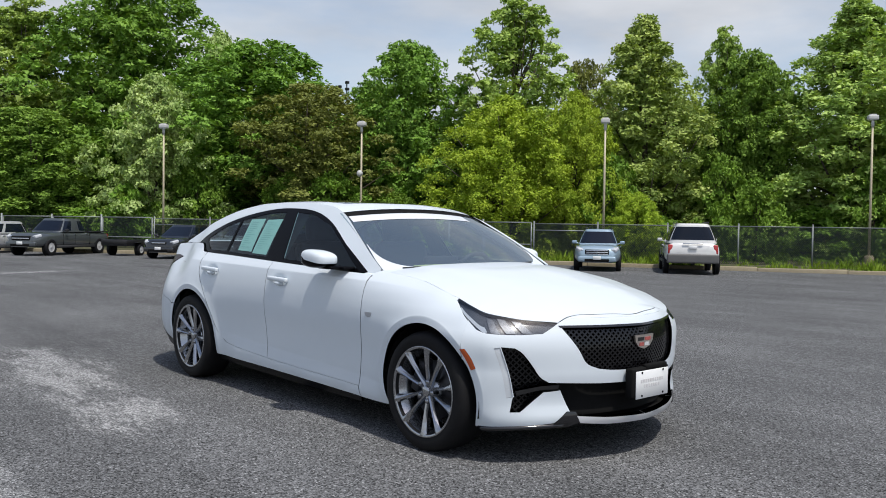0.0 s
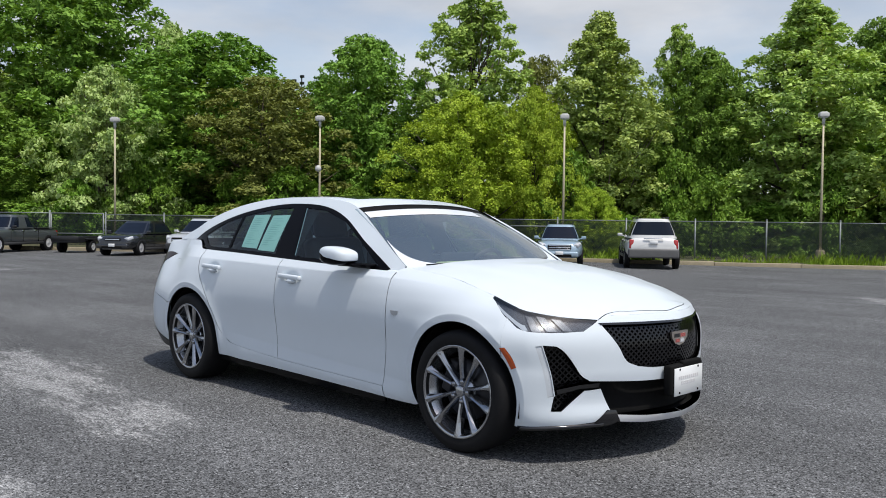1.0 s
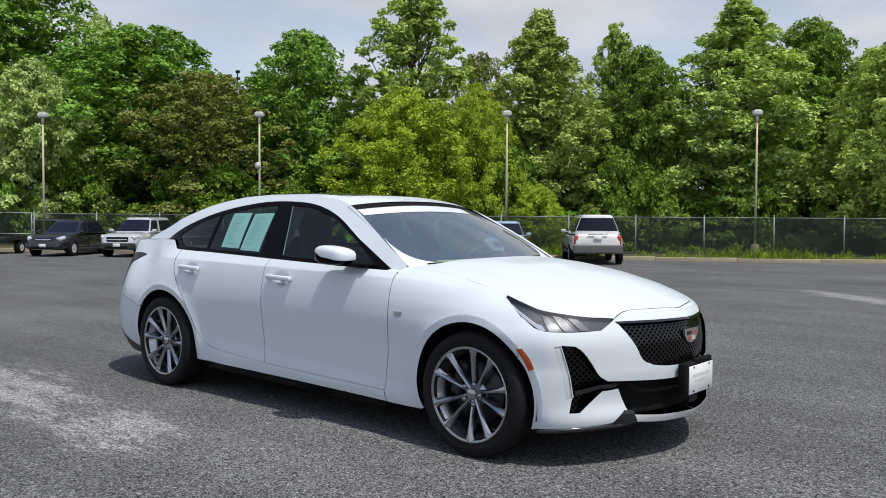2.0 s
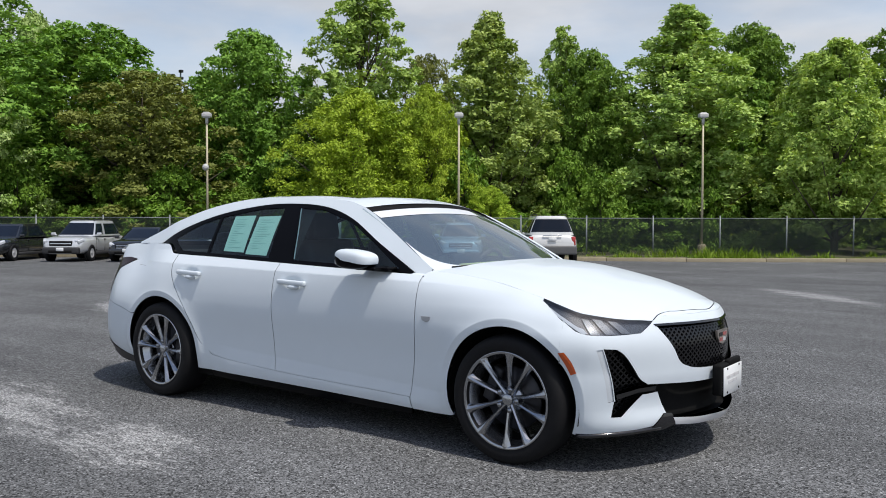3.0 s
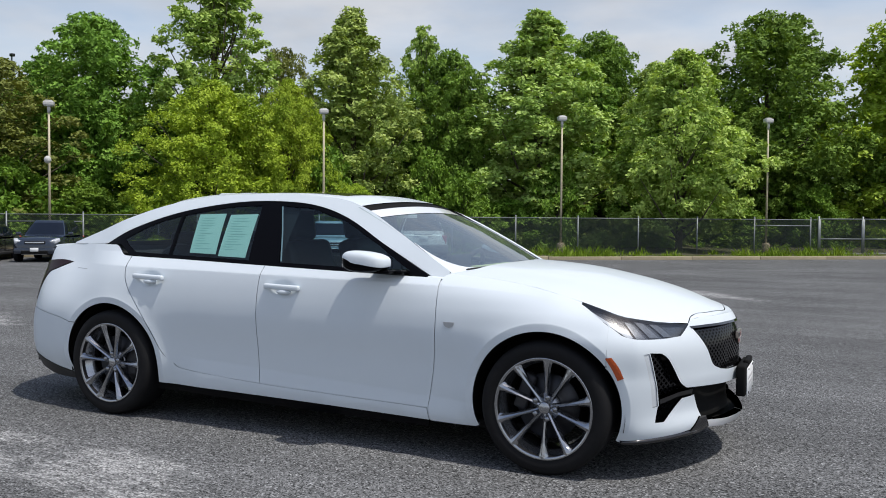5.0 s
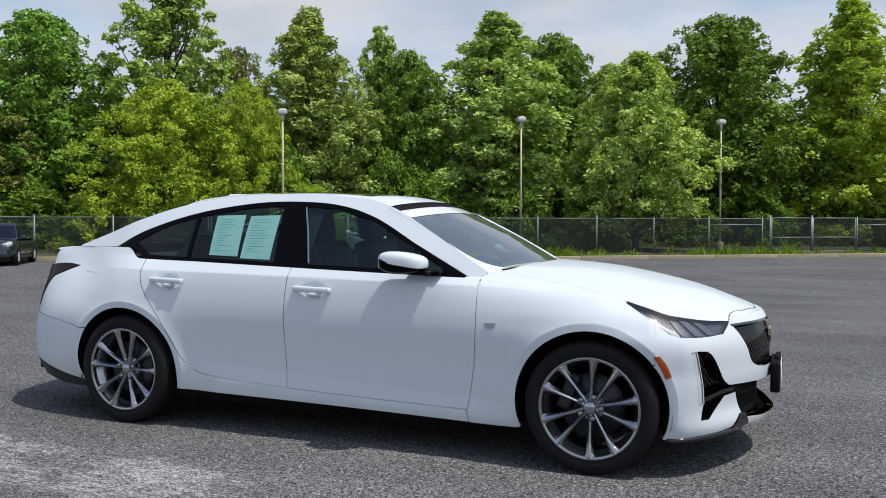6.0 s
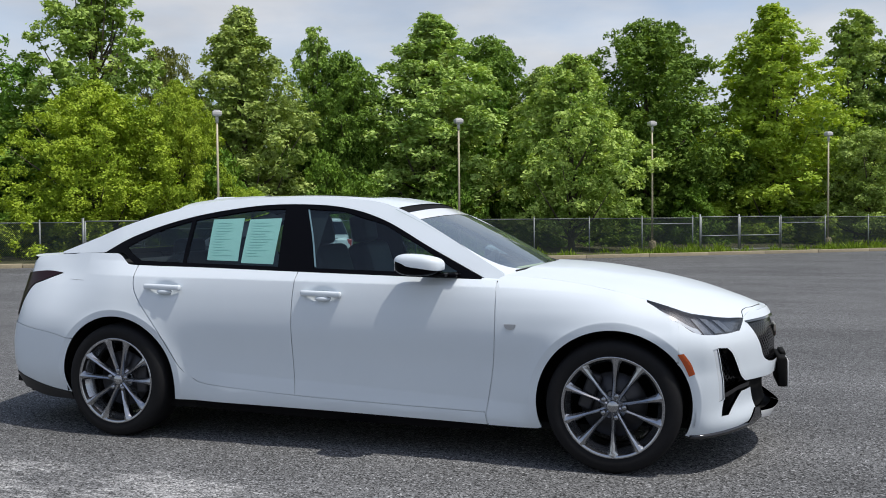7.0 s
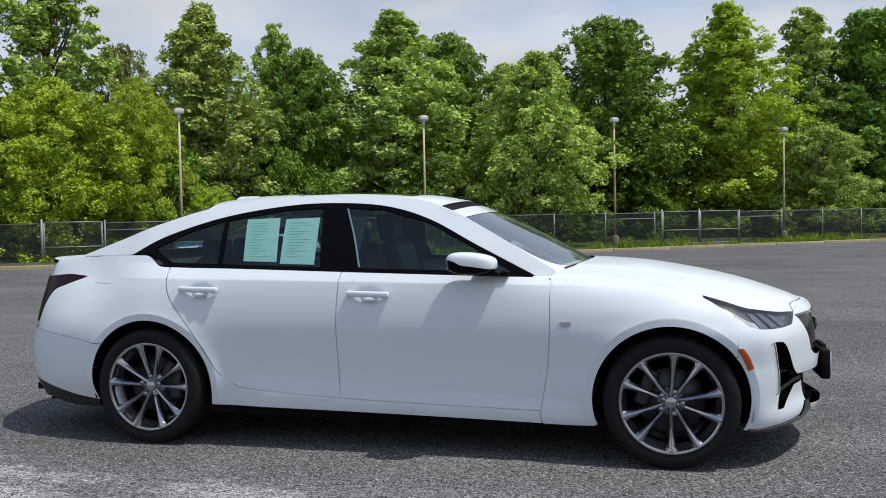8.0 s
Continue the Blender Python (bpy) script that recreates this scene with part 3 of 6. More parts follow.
    for a, b in ((1.925, 1.965), (1.985, 2.022), (2.042, 2.072)):
        put("lamp_lens", outline(side([(a - .032, .794), (b - .030, .786)]), side([(b - .030, .786), (b + .012, .712)]), side([(b + .012, .712), (a + .012, .716)]),
                                 side([(a + .012, .716), (a - .032, .794)]), step=.01), skin, SILVER_LENS, parent=lamp, inset=.018, step=.015, depth=.02)
    # cabin side: roof rail and pillars, gloss black surround, panes
    xs = np.linspace(-2.05, .89, 40)
    rail = np.column_stack([xs, rail_z(xs) + .004])
    dlo_top = [(-1.66, 1.108), (-1.45, 1.212), (-1.1, 1.318), (-.72, 1.378), (-.41, 1.390), (-.1, 1.366), (.17, 1.288), (.46, 1.140), (.785, .972)]
    frame_edge = outline(list(map(tuple, rail)), [(.89, .99), (.902, .978), (.875, .968), (.80, .968)], list(reversed(dlo_top[:-1])), [(-1.66, 1.104), (-2.05, 1.095)], step=.025)
    put("roof_rail", frame_edge, upper, WHITE_PAINT)
    dlo_low = [(.785, .972), (.4, .982), (-.3, 1.002), (-.94, 1.022), (-1.40, 1.038)]
    dlo = outline(dlo_top, dlo_low, [(-1.40, 1.038), (-1.52, 1.104)], [(-1.52, 1.104), (-1.66, 1.108)])

    def inside_top(x, d):
        return (x, float(np.interp(x, [p[0] for p in dlo_top], [p[1] for p in dlo_top])) - d)

    def low(x, d=.022):
        return (x, float(np.interp(-x, [-p[0] for p in dlo_low], [p[1] for p in dlo_low])) + d)
    front_pane = outline([inside_top(x, .022) for x in (-.335, -.2, -.1, .05, .17, .3, .42)], [inside_top(.42, .022), (.62, 1.02), (.665, .997)], [low(.665), low(.2), low(-.205)],
                         [low(-.205), (-.262, 1.2), inside_top(-.335, .022)])
    rear_pane = outline([inside_top(x, .024) for x in (-1.06, -.9, -.7, -.5, -.475)], [inside_top(-.475, .024), (-.452, 1.2), low(-.43)], [low(-.43), low(-.7), low(-1.04)],
                        [low(-1.04), inside_top(-1.06, .024)])
    quarter_pane = outline([(-1.50, 1.142), (-1.3, 1.235), (-1.085, 1.298)], [(-1.085, 1.298), low(-1.065)], [low(-1.065), low(-1.36)], [low(-1.36), (-1.46, 1.11), (-1.50, 1.142)])
    put("window_surround", dlo, upper, PILLAR_BLACK, "gloss black pillar and window surround", holes=(front_pane, rear_pane, quarter_pane), inset=.003)
    for nm, pane in (("front_window", front_pane), ("rear_window", rear_pane), ("quarter_window", quarter_pane)):
        put(nm, pane, upper, SIDE_GLASS, "tinted side glass", inset=.007, depth=0, step=.05)
    # glass channel; its pale colour stands for light reflected off the edge
    put("window_channel", outline([(-.332, 1.362), (-.322, 1.362)], [(-.322, 1.362), (-.250, 1.2), (-.192, 1.03)], [(-.192, 1.03), (-.202, 1.03)], [(-.202, 1.03), (-.260, 1.2), (-.332, 1.362)], step=.03),
        upper, BRIGHT_TRIM, "window channel, coloured pale for the reflection along its edge", inset=.0075, depth=.002, step=.05)
    # handles
    for hx, hz in HANDLES:
        y = float(skin(np.array([[ux(hx - .16), hz]]))[0, 1])
        h = box(.244, .030, .032, (hx, y - .016, hz), .012, 3, Euler((0, radians(1.5), 0)).to_matrix())
        cup = bmesh.new()
        bmesh.ops.create_uvsphere(cup, u_segments=20, v_segments=10, radius=1, matrix=Matrix.Translation((hx + .010, y - .010, hz - .027)) @ Matrix.Diagonal((.050, .026, .017, 1)))
        for f in cup.faces:
            f.smooth = True
        for me_, nm, mt, lb in ((h, "door_handle", WHITE_PAINT, "white pull handle"), (cup, "handle_cup", WHITE_PAINT, "bright cup under the handle")):
            if flip:
                bmesh.ops.transform(me_, matrix=Matrix.Diagonal((1, -1, 1, 1)), verts=me_.verts)
                bmesh.ops.reverse_faces(me_, faces=me_.faces)
            part(nm, me_, mt, sedan, lb)



def seam_strip(pts, wide=.012):
    """A band under a panel gap, wide to both sides of it."""
    p = curve_through(pts, .03)
    d = np.gradient(p, axis=0)
    d /= np.hypot(d[:, 0], d[:, 1])[:, None]
    off = np.column_stack([-d[:, 1], d[:, 0]]) * wide
    return np.vstack([p + off, (p - off)[::-1]])


# painted flanges under the gaps between the panels
for flip in (True, False):
    for line in (side([(.864, .955), (.870, .88), (.870, .71), (.854, .5), (.815, .272), (.820, .206)]), side([(-.292, .99), (-.302, .8), (-.305, .6), (-.299, .31)]),
                 side([(-1.03, .43), (-1.168, .65), (-1.303, .83), (-1.348, .92), (-1.362, 1.02)]), side([(-1.84, .588), (-1.95, .610), (-2.1, .628), (-2.30, .650), (-2.43, .657)]),
                 side([(.80, .270), (.2, .286), (-.3, .303), (-.86, .341), (-.95, .369)]), side([(1.786, .58), (1.790, .66), (1.796, .76)]), side([(-.9548, .362), (-.9548, .30), (-.9548, .245)])):
        part("panel_flange", sheet(seam_strip(line), skin, mirror=flip, seams=MIDDLE, inset=.003, step=.05, depth=0), WHITE_PAINT, sedan)
# one-piece panels
for flip in (True, False):
    xs = np.linspace(.775, .955, 12)
    outer = skin(np.array([(ux(x), float(belt(x)) - .004) for x in xs]))
    inner = upper(np.column_stack([xs, belt(xs) + .004])) + (0, .02, .004)
    outer, inner = (q * ((1, -1, 1) if flip else (1, 1, 1)) for q in (outer, inner))
    part("pillar_foot", raw("foot", np.vstack([outer, inner]), [(i, i + 1, i + 13, i + 12) for i in range(11)], True), WHITE_PAINT, sedan)
xs = np.linspace(.20, .90, 32)
line = upper(np.column_stack([xs, rail_z(xs) - .010 + .011 * np.clip((xs - .20) / .25, 0, 1)])) * (1, -1, 1)
part("pillar_edge", tube(line, .009, 8), WHITE_PAINT, sedan, "white rounded pillar edge")
# undertray that closes the nose from below
_tray = skin(np.column_stack([np.linspace(ux(1.86), U_NOSE, 26), np.linspace(.215, .238, 26)])) * (1, .985, 1) - (.012, 0, 0)
_tray = [tuple(p) for p in _tray] + [(x, -y, z) for x, y, z in reversed(_tray[:-1])]
part("undertray", raw("tray", _tray, [tuple(range(len(_tray)))]), MATTE_BLACK, sedan)
_edge = [(float(x), float(y)) for x, y in zip(_rim[:, 0] - .001, _rim[:, 1] + .0015)]
hood_front = [_edge[9]] + [(_edge[k][0] - dx, _edge[k][1] + dy) for k, dx, dy in ((10, .030, .015), (11, .038, .0), (12, .040, .0))] + [(_edge[13][0] - .041, 0.0)]
hood_back = [(_edge[0][0], -_edge[0][1]), (.99, .45), (1.045, 0), (.99, -.45), _edge[0]]
hood_plan = outline(_edge[:9], _edge[8:10], hood_front + [(x, -y) for x, y in reversed(hood_front[:-1])], [(x, -y) for x, y in reversed(_edge[8:10])], [(x, -y) for x, y in reversed(_edge[:9])], hood_back, step=.03)
part("hood", sheet(hood_plan, bonnet, step=.03, depth=.02), WHITE_PAINT, sedan)
cap_back = [(x + .005, y) for x, y in hood_front]
cap_plan = outline(_edge[9:13] + [(_edge[13][0], 0.0)] + [(x, -y) for x, y in reversed(_edge[9:13])],
                   [(x, -y) for x, y in cap_back[:-1]] + list(reversed(cap_back)), step=.02)
part("nose_cap", sheet(cap_plan, bonnet, step=.02, depth=.02), WHITE_PAINT, sedan, "white cap between hood and grille")
roof_side = [(x, -float(rail_y(np.array([x]))[0])) for x in np.linspace(-1.22, .225, 14)]
roof_plan = outline(roof_side, [roof_side[-1], (.27, -.3), (.285, 0), (.27, .3), (roof_side[-1][0], -roof_side[-1][1])], [(x, -y) for x, y in reversed(roof_side)],
                    [(-1.22, -roof_side[0][1]), (-1.29, .3), (-1.32, 0), (-1.29, -.3), roof_side[0]], step=.03)
glass_plan = outline([(-.72, -.44), (.02, -.43)], [(.02, -.43), (.06, 0), (.02, .43)], [(.02, .43), (-.72, .44)], [(-.72, .44), (-.72, -.44)], step=.03)
part("roof", sheet(roof_plan, top, step=.04, depth=.02, holes=(glass_plan,)), WHITE_PAINT, sedan)
part("sunroof", sheet(glass_plan * .994, top, step=.05, depth=.01, inset=-.001), ROOF_GLASS, sedan, "dark glass sunroof panel")
ring = outline([(-1, 0), (1, 0)], [(1, 0), (1, 1)], [(1, 1), (-1, 1)], [(-1, 1), (-1, 0)], step=.06)
ws = part("windscreen", sheet(ring * (1.03, 1), screen, step=.08, depth=0), SCREEN_GLASS, sedan, "clear raked windscreen")
ws.visible_shadow = False
rs = part("rear_screen", sheet(ring * (.97, 1), rear_screen, step=.08, depth=0), REAR_GLASS, sedan, "tinted rear window")
rs.visible_shadow = False


def strip(w0, w1, v0, v1):
    return outline([(w0, v0), (w1, v0)], [(w1, v0), (w1, v1)], [(w1, v1), (w0, v1)], [(w0, v1), (w0, v0)], step=.06)


part("screen_header", sheet(strip(-1, 1, -.012, .075), screen, step=.08, inset=-.0015, depth=.002), MATTE_BLACK, sedan, "black header band of the windscreen")
# white body corners that round off the foot of the glass
for s in (-1, 1):
    bend = [((1 - k) ** 2 * 1.0 + 2 * k * (1 - k) * 1.0 + k * k * .66, (1 - k) ** 2 * .60 + 2 * k * (1 - k) * .965 + k * k * .965) for k in np.linspace(0, 1, 12)]
    corner = np.array([(s * w, v) for w, v in bend + [(.66, 1.01), (1.015, 1.01), (1.012, .80), (1.004, .60)]])
    part("screen_corner", sheet(corner if s < 0 else corner[::-1], screen, step=.05, inset=-.0016, depth=.002), WHITE_PAINT, sedan, "white rounded corner at the windscreen foot")
part("sun_strip", sheet(strip(-.965, .70, .085, .20), screen, step=.08, inset=-.002, depth=.002), SHADE_WHITE, sedan, "white sun strip along the windscreen top")
part("cowl", sheet(strip(-.99, .99, .955, 1.035), screen, step=.08, inset=.012, depth=.01), SATIN_BLACK, sedan, "black plastic cowl")
_tail = [tuple(p) for p in skin(np.column_stack([np.linspace(ux(-2.35), U_REAR, 9), np.full(9, 1.07)]))[:, :2]]
_tail[-1] = (_tail[-1][0], 0.0)
_flank = [tuple(p) for p in skin(np.array(side([(-1.93, 1.097), (-2.05, 1.093), (-2.2, 1.083), (-2.35, 1.07)])))[:, :2]]
boot_plan = outline(_flank, _tail + [(x, -y) for x, y in reversed(_tail[:-1])], [(x, -y) for x, y in reversed(_flank)],
                    [(_flank[0][0], -_flank[0][1]), (-2.0, .4), (-2.03, 0), (-2.0, -.4), _flank[0]], step=.03)
part("trunk_lid", sheet(boot_plan, boot, step=.04, depth=.03), WHITE_PAINT, sedan)
part("trunk_face", sheet(outline([(U_REAR, .655), (ux(-2.28), .655)], [(ux(-2.28), .655), (ux(-2.28), .98)], [(ux(-2.28), .98), (ux(-2.352), 1.066)], [(ux(-2.352), 1.066), (U_REAR, 1.066)], [(U_REAR, 1.066), (U_REAR, .655)]), skin, seams=MIDDLE, inset=.010),
     WHITE_PAINT, sedan)
part("trunk_face", sheet(outline([(U_REAR, .655), (ux(-2.28), .655)], [(ux(-2.28), .655), (ux(-2.28), .98)], [(ux(-2.28), .98), (ux(-2.352), 1.066)], [(ux(-2.352), 1.066), (U_REAR, 1.066)], [(U_REAR, 1.066), (U_REAR, .655)]), skin, seams=MIDDLE, inset=.010,
                         mirror=True), WHITE_PAINT, sedan)
# roof antenna fin
fin = raw("fin", [(-1.33, -.03, 1.42), (-1.13, -.03, 1.445), (-1.33, .03, 1.42), (-1.13, .03, 1.445), (-1.35, -.012, 1.446), (-1.35, .012, 1.446), (-1.20, 0, 1.462), (-1.33, 0, 1.462)],
          [(0, 1, 6, 7, 4), (3, 2, 5, 7, 6), (1, 3, 6), (2, 0, 4, 7, 5), (0, 2, 3, 1)])
part("antenna_fin", fin, WHITE_PAINT, sedan)

# openings in the nose: black backing, lattice bars
for flip in (True, False):
    part("grille_backing", sheet(grille, skin, mirror=flip, seams=MIDDLE, inset=.045, step=.04, depth=0), MATTE_BLACK, sedan)
    part("bumper_core", sheet(front_bumper, skin, mirror=flip, seams=MIDDLE, inset=.085, step=.05, depth=0), MATTE_BLACK, sedan)
    part("intake_backing", sheet(intake, skin, mirror=flip, seams=MIDDLE, inset=.07, step=.04, depth=0), MATTE_BLACK, sedan)


def lattice(area, inset, pitch_u, pitch_z, width, flip, deep=.014, u_max=99.0):
    """Crossing slanted bars that fill an outline on the nose."""
    lo, hi = area.min(0), area.max(0)
    verts, faces = [], []
    for slant in (-1, 1):
        c = lo[0] - (hi[1] - lo[1])
        while c < hi[0] + (hi[1] - lo[1]):
            n = 150
            zz = np.linspace(lo[1], hi[1], n)
            uu = c + slant * (zz - (lo[1] if slant > 0 else hi[1])) * pitch_u / pitch_z * (1 if slant > 0 else 1)
            mid = np.column_stack([uu, zz])
            ok = within(area, mid) & (uu < u_max)
            off = np.array([width / 2, 0])
            a, b = skin(mid - off), skin(mid + off)
            tang = np.interp(uu, _u, _ty), -np.interp(uu, _u, _tx)
            nrm = np.column_stack([tang[0], tang[1], np.zeros(n)])
            a0, b0, a1, b1 = a - nrm * inset, b - nrm * inset, a - nrm * (inset + deep), b - nrm * (inset + deep)
            for i in range(n - 1):
                if ok[i] and ok[i + 1]:
                    k = len(verts)
                    verts += [a0[i], b0[i], b0[i + 1], a0[i + 1], a1[i], b1[i], b1[i + 1], a1[i + 1]]
                    faces += [(k, k + 1, k + 2, k + 3), (k, k + 3, k + 7, k + 4), (k + 1, k + 5, k + 6, k + 2)]
            c += pitch_u
    v = np.array(verts) * ((1, -1, 1) if flip else (1, 1, 1))
    return raw("lattice", v, faces)


for flip in (True, False):
    part("grille_mesh", lattice(grille, .020, .034, .030, .013, flip), MESH_BLACK, sedan, "black diamond mesh")
    part("intake_mesh", lattice(intake, .048, .036, .032, .012, flip, u_max=uy(.57)), MESH_BLACK, sedan, "black mesh in the side pocket")
    # bright thin edge over the grille
    part("grille_bar", sheet(outline([(uy(.54), .746), (uy(.3), .745), (U_NOSE, .743)], [(U_NOSE, .743), (U_NOSE, .731)], [(U_NOSE, .731), (uy(.3), .733), (uy(.53), .735)],
                                     [(uy(.53), .735), (uy(.54), .746)], step=.016), skin, mirror=flip, seams=MIDDLE, inset=-.003, step=.02, depth=.03), GLOSS_BLACK, sedan)
    # dark cross blade of the side intake
    part("intake_blade", sheet(outline(side([(2.03, .402), (2.10, .425)]), [(ux(2.10), .425), (uy(.54), .432)], [(uy(.54), .432), (uy(.545), .408)], side([(2.10, .404), (2.035, .378)]),
                                       side([(2.035, .378), (2.03, .402)]), step=.012), skin, mirror=flip, seams=MIDDLE, inset=.006, step=.015, depth=.03), SATIN_BLACK, sedan)


def on_skin(u, z, lift=0.0):
    p = skin(np.array([[u, z]]))[0]
    e = skin(np.array([[u + .004, z], [u - .004, z], [u, z + .004], [u, z - .004]]))
    n = Vector(e[0] - e[1]).cross(Vector(e[2] - e[3])).normalized()
    if n.dot(Vector((p[0] * .3, p[1], 0))) < 0:
        n.negate()
    return Vector(p) + n * lift, n


# the thin gap of the fuel flap on the quarter panel
part("fuel_flap", sheet(outline(side([(-1.92, .938), (-1.78, .935)]), side([(-1.78, .935), (-1.78, .9325)]), side([(-1.78, .9325), (-1.92, .9355)]), side([(-1.92, .9355), (-1.92, .938)]), step=.01), skin,
                        inset=-.0008, step=.02, depth=0), FUEL_LINE, sedan)


# nose emblem and fender emblems, as plain shield shapes
def shield(sx, sz, thick):
    pts = [(-.5, .5), (.5, .5), (.46, .05), (.30, -.32), (0, -.5), (-.30, -.32), (-.46, .05)]
    bm = bmesh.new()
    vs = [bm.verts.new((x * sx, 0, z * sz)) for x, z in pts]
    f = bm.faces.new(vs)
    ext = bmesh.ops.extrude_face_region(bm, geom=[f])
    bmesh.ops.translate(bm, verts=[v for v in ext["geom"] if isinstance(v, bmesh.types.BMVert)], vec=(0, -thick, 0))
    bmesh.ops.recalc_face_normals(bm, faces=bm.faces)
    return bm


nose = part("nose_emblem", shield(.175, .080, .012), EMBLEM_GOLD, sedan, "gold and silver shield emblem")
nose.matrix_basis = Matrix.Translation((2.293, 0, .640)) @ Matrix.Rotation(radians(90), 4, 'Z')
for dz, w, pair in ((.017, .128, (SATIN_BLACK, EMBLEM_RED)), (-.012, .100, (EMBLEM_RED, BRIGHT_TRIM))):
    for s, mt in zip((-1, 1), pair):
        part("emblem_field", box(w / 2 - .010, .003, .020, (s * w / 4, -.0125, dz)), mt, nose)
for s in (-1, 1):
    p, n = on_skin(ux(.952), .728, .001)
    em = part("fender_emblem", shield(.062, .030, .005), EMBLEM_GREY, sedan, "small chrome fender emblem")
    em.matrix_basis = Matrix.Translation((p.x, p.y * -s, p.z)) @ Matrix.Rotation(0 if s < 0 else math.pi, 4, 'Z')

# front plate on its dark bracket; the writing on it cannot be read
plate = part("plate_bracket", merged([box(.05, .345, .165, (2.332, -.005, .425), .012), box(.03, .20, .03, (2.345, .05, .508), .010)]), MATTE_BLACK, sedan, "black plate bracket")
part("plate", box(.006, .305, .152, (2.362, 0, .415), .002, 1), PLATE_WHITE, plate, "white dealer plate")
for z, w in ((.436, .21), (.407, .15)):
    k = -w / 2
    while k < w / 2:
        part("plate_bar", box(.002, .013, .017, (2.366, k, z)), PLATE_INK, plate)
        k += .022
for yy in (-.10, .10):
    for zz in (.354, .482):
        part("plate_bolt", lathe([(0, .004), (.006, .003), (.007, 0)], 8), MATTE_BLACK, plate).matrix_basis = Matrix.Translation((2.3648, yy, zz)) @ Matrix.Rotation(radians(-90), 4, 'Z')

# wipers
for y0, y1 in ((-.62, .02), (-.02, .56)):
    q = [screen(np.array([[y / .74, .985 - .010 * k]]))[0] + (0, 0, .007) for k, y in enumerate(np.linspace(y0, y1, 4))]
    part("wiper", tube(q, .0045, 6), SATIN_BLACK, sedan, "black wiper arm")

# added lime strip behind the glass, colouring in a sunlit glint at the windscreen foot
q = [screen(np.array([[y / .74, .925]]))[0] - (.010, 0, .018) for y in np.linspace(-.52, -.10, 8)]
part("dash_edge", tube(q, .011, 8), GLINT_LIME, sedan, "pale lime strip standing in for a sunlit glint at the windscreen foot")

# mirrors
for s in (-1, 1):
    shells = []
    for lower in (False, True):
        bm = bmesh.new()
        bmesh.ops.create_icosphere(bm, subdivisions=4, radius=1)
        bmesh.ops.bisect_plane(bm, geom=bm.verts[:] + bm.edges[:] + bm.faces[:], plane_co=(0, 0, -.06), plane_no=(.26, 0, 1), clear_inner=not lower, clear_outer=lower)
        grow = 1.0 if not lower else .985
        for v in bm.verts:
            c = Vector([math.copysign(abs(k) ** (2.0 / 3.2), k) for k in v.co])
            out = (c.y + 1) / 2
            v.co = (.487 + .128 * grow * c.x - .02 * out, s * (.885 + .165 * grow * out), 1.050 + .062 * c.z * (1 - .20 * max(0.0, c.x)) * (.86 + .14 * out) - .006 * c.x)
        for f in bm.faces:
            f.smooth = True
        if s < 0:
            bmesh.ops.reverse_faces(bm, faces=bm.faces)
        shells.append(bm)
    mir = part("door_mirror", shells[0], WHITE_PAINT, sedan, "white door mirror with black foot")
    part("mirror_lower", shells[1], PILLAR_BLACK, mir, "gloss black lower shell")
    part("mirror_glass", box(.008, .10, .062, (.359, s * .972, 1.050), .003), CHROME, mir)
    part("mirror_foot", merged([box(.15, .12, .020, (.545, s * .915, .997), .009, 2), box(.12, .09, .026, (.600, s * .855, .992), .011, 2)]), PILLAR_BLACK, mir, "gloss black mirror foot")

# wheels
tyre_profile = [(.232, .105), (.256, .114), (.285, .122), (.315, .119), (.331, .104), (.338, .08), (.340, .05), (.340, -.05), (.338, -.08), (.331, -.104), (.315, -.119), (.285, -.122), (.262, -.116), (.240, -.105)]
rim_profile = [(.243, -.112), (.254, -.121), (.259, -.116), (.256, -.106), (.247, -.100), (.240, -.094), (.236, -.06), (.222, -.05), (.218, .0), (.216, .08), (.228, .105)]


def spoke(a):
    """A ridged spoke from the hub to the rim lip."""
    rows = [(.030, .015, -.076), (.070, .0125, -.082), (.12, .0120, -.092), (.175, .0155, -.102), (.220, .0220, -.110), (.240, .030, -.113), (.250, .038, -.113)]
    verts, faces = [], []
    for r, w, y in rows:
        for dx, dy in ((-w, .012), (-w * .55, 0), (0, -.007), (w * .55, 0), (w, .012), (w * .7, .045), (-w * .7, .045)):
            p = Vector((r, y + dy, dx))
            verts.append(Matrix.Rotation(a, 3, 'Y') @ p)
    for i in range(len(rows) - 1):
        for k in range(7):
            faces.append((i * 7 + k, (i + 1) * 7 + k, (i + 1) * 7 + (k + 1) % 7, i * 7 + (k + 1) % 7))
    return raw("spoke", verts, faces)


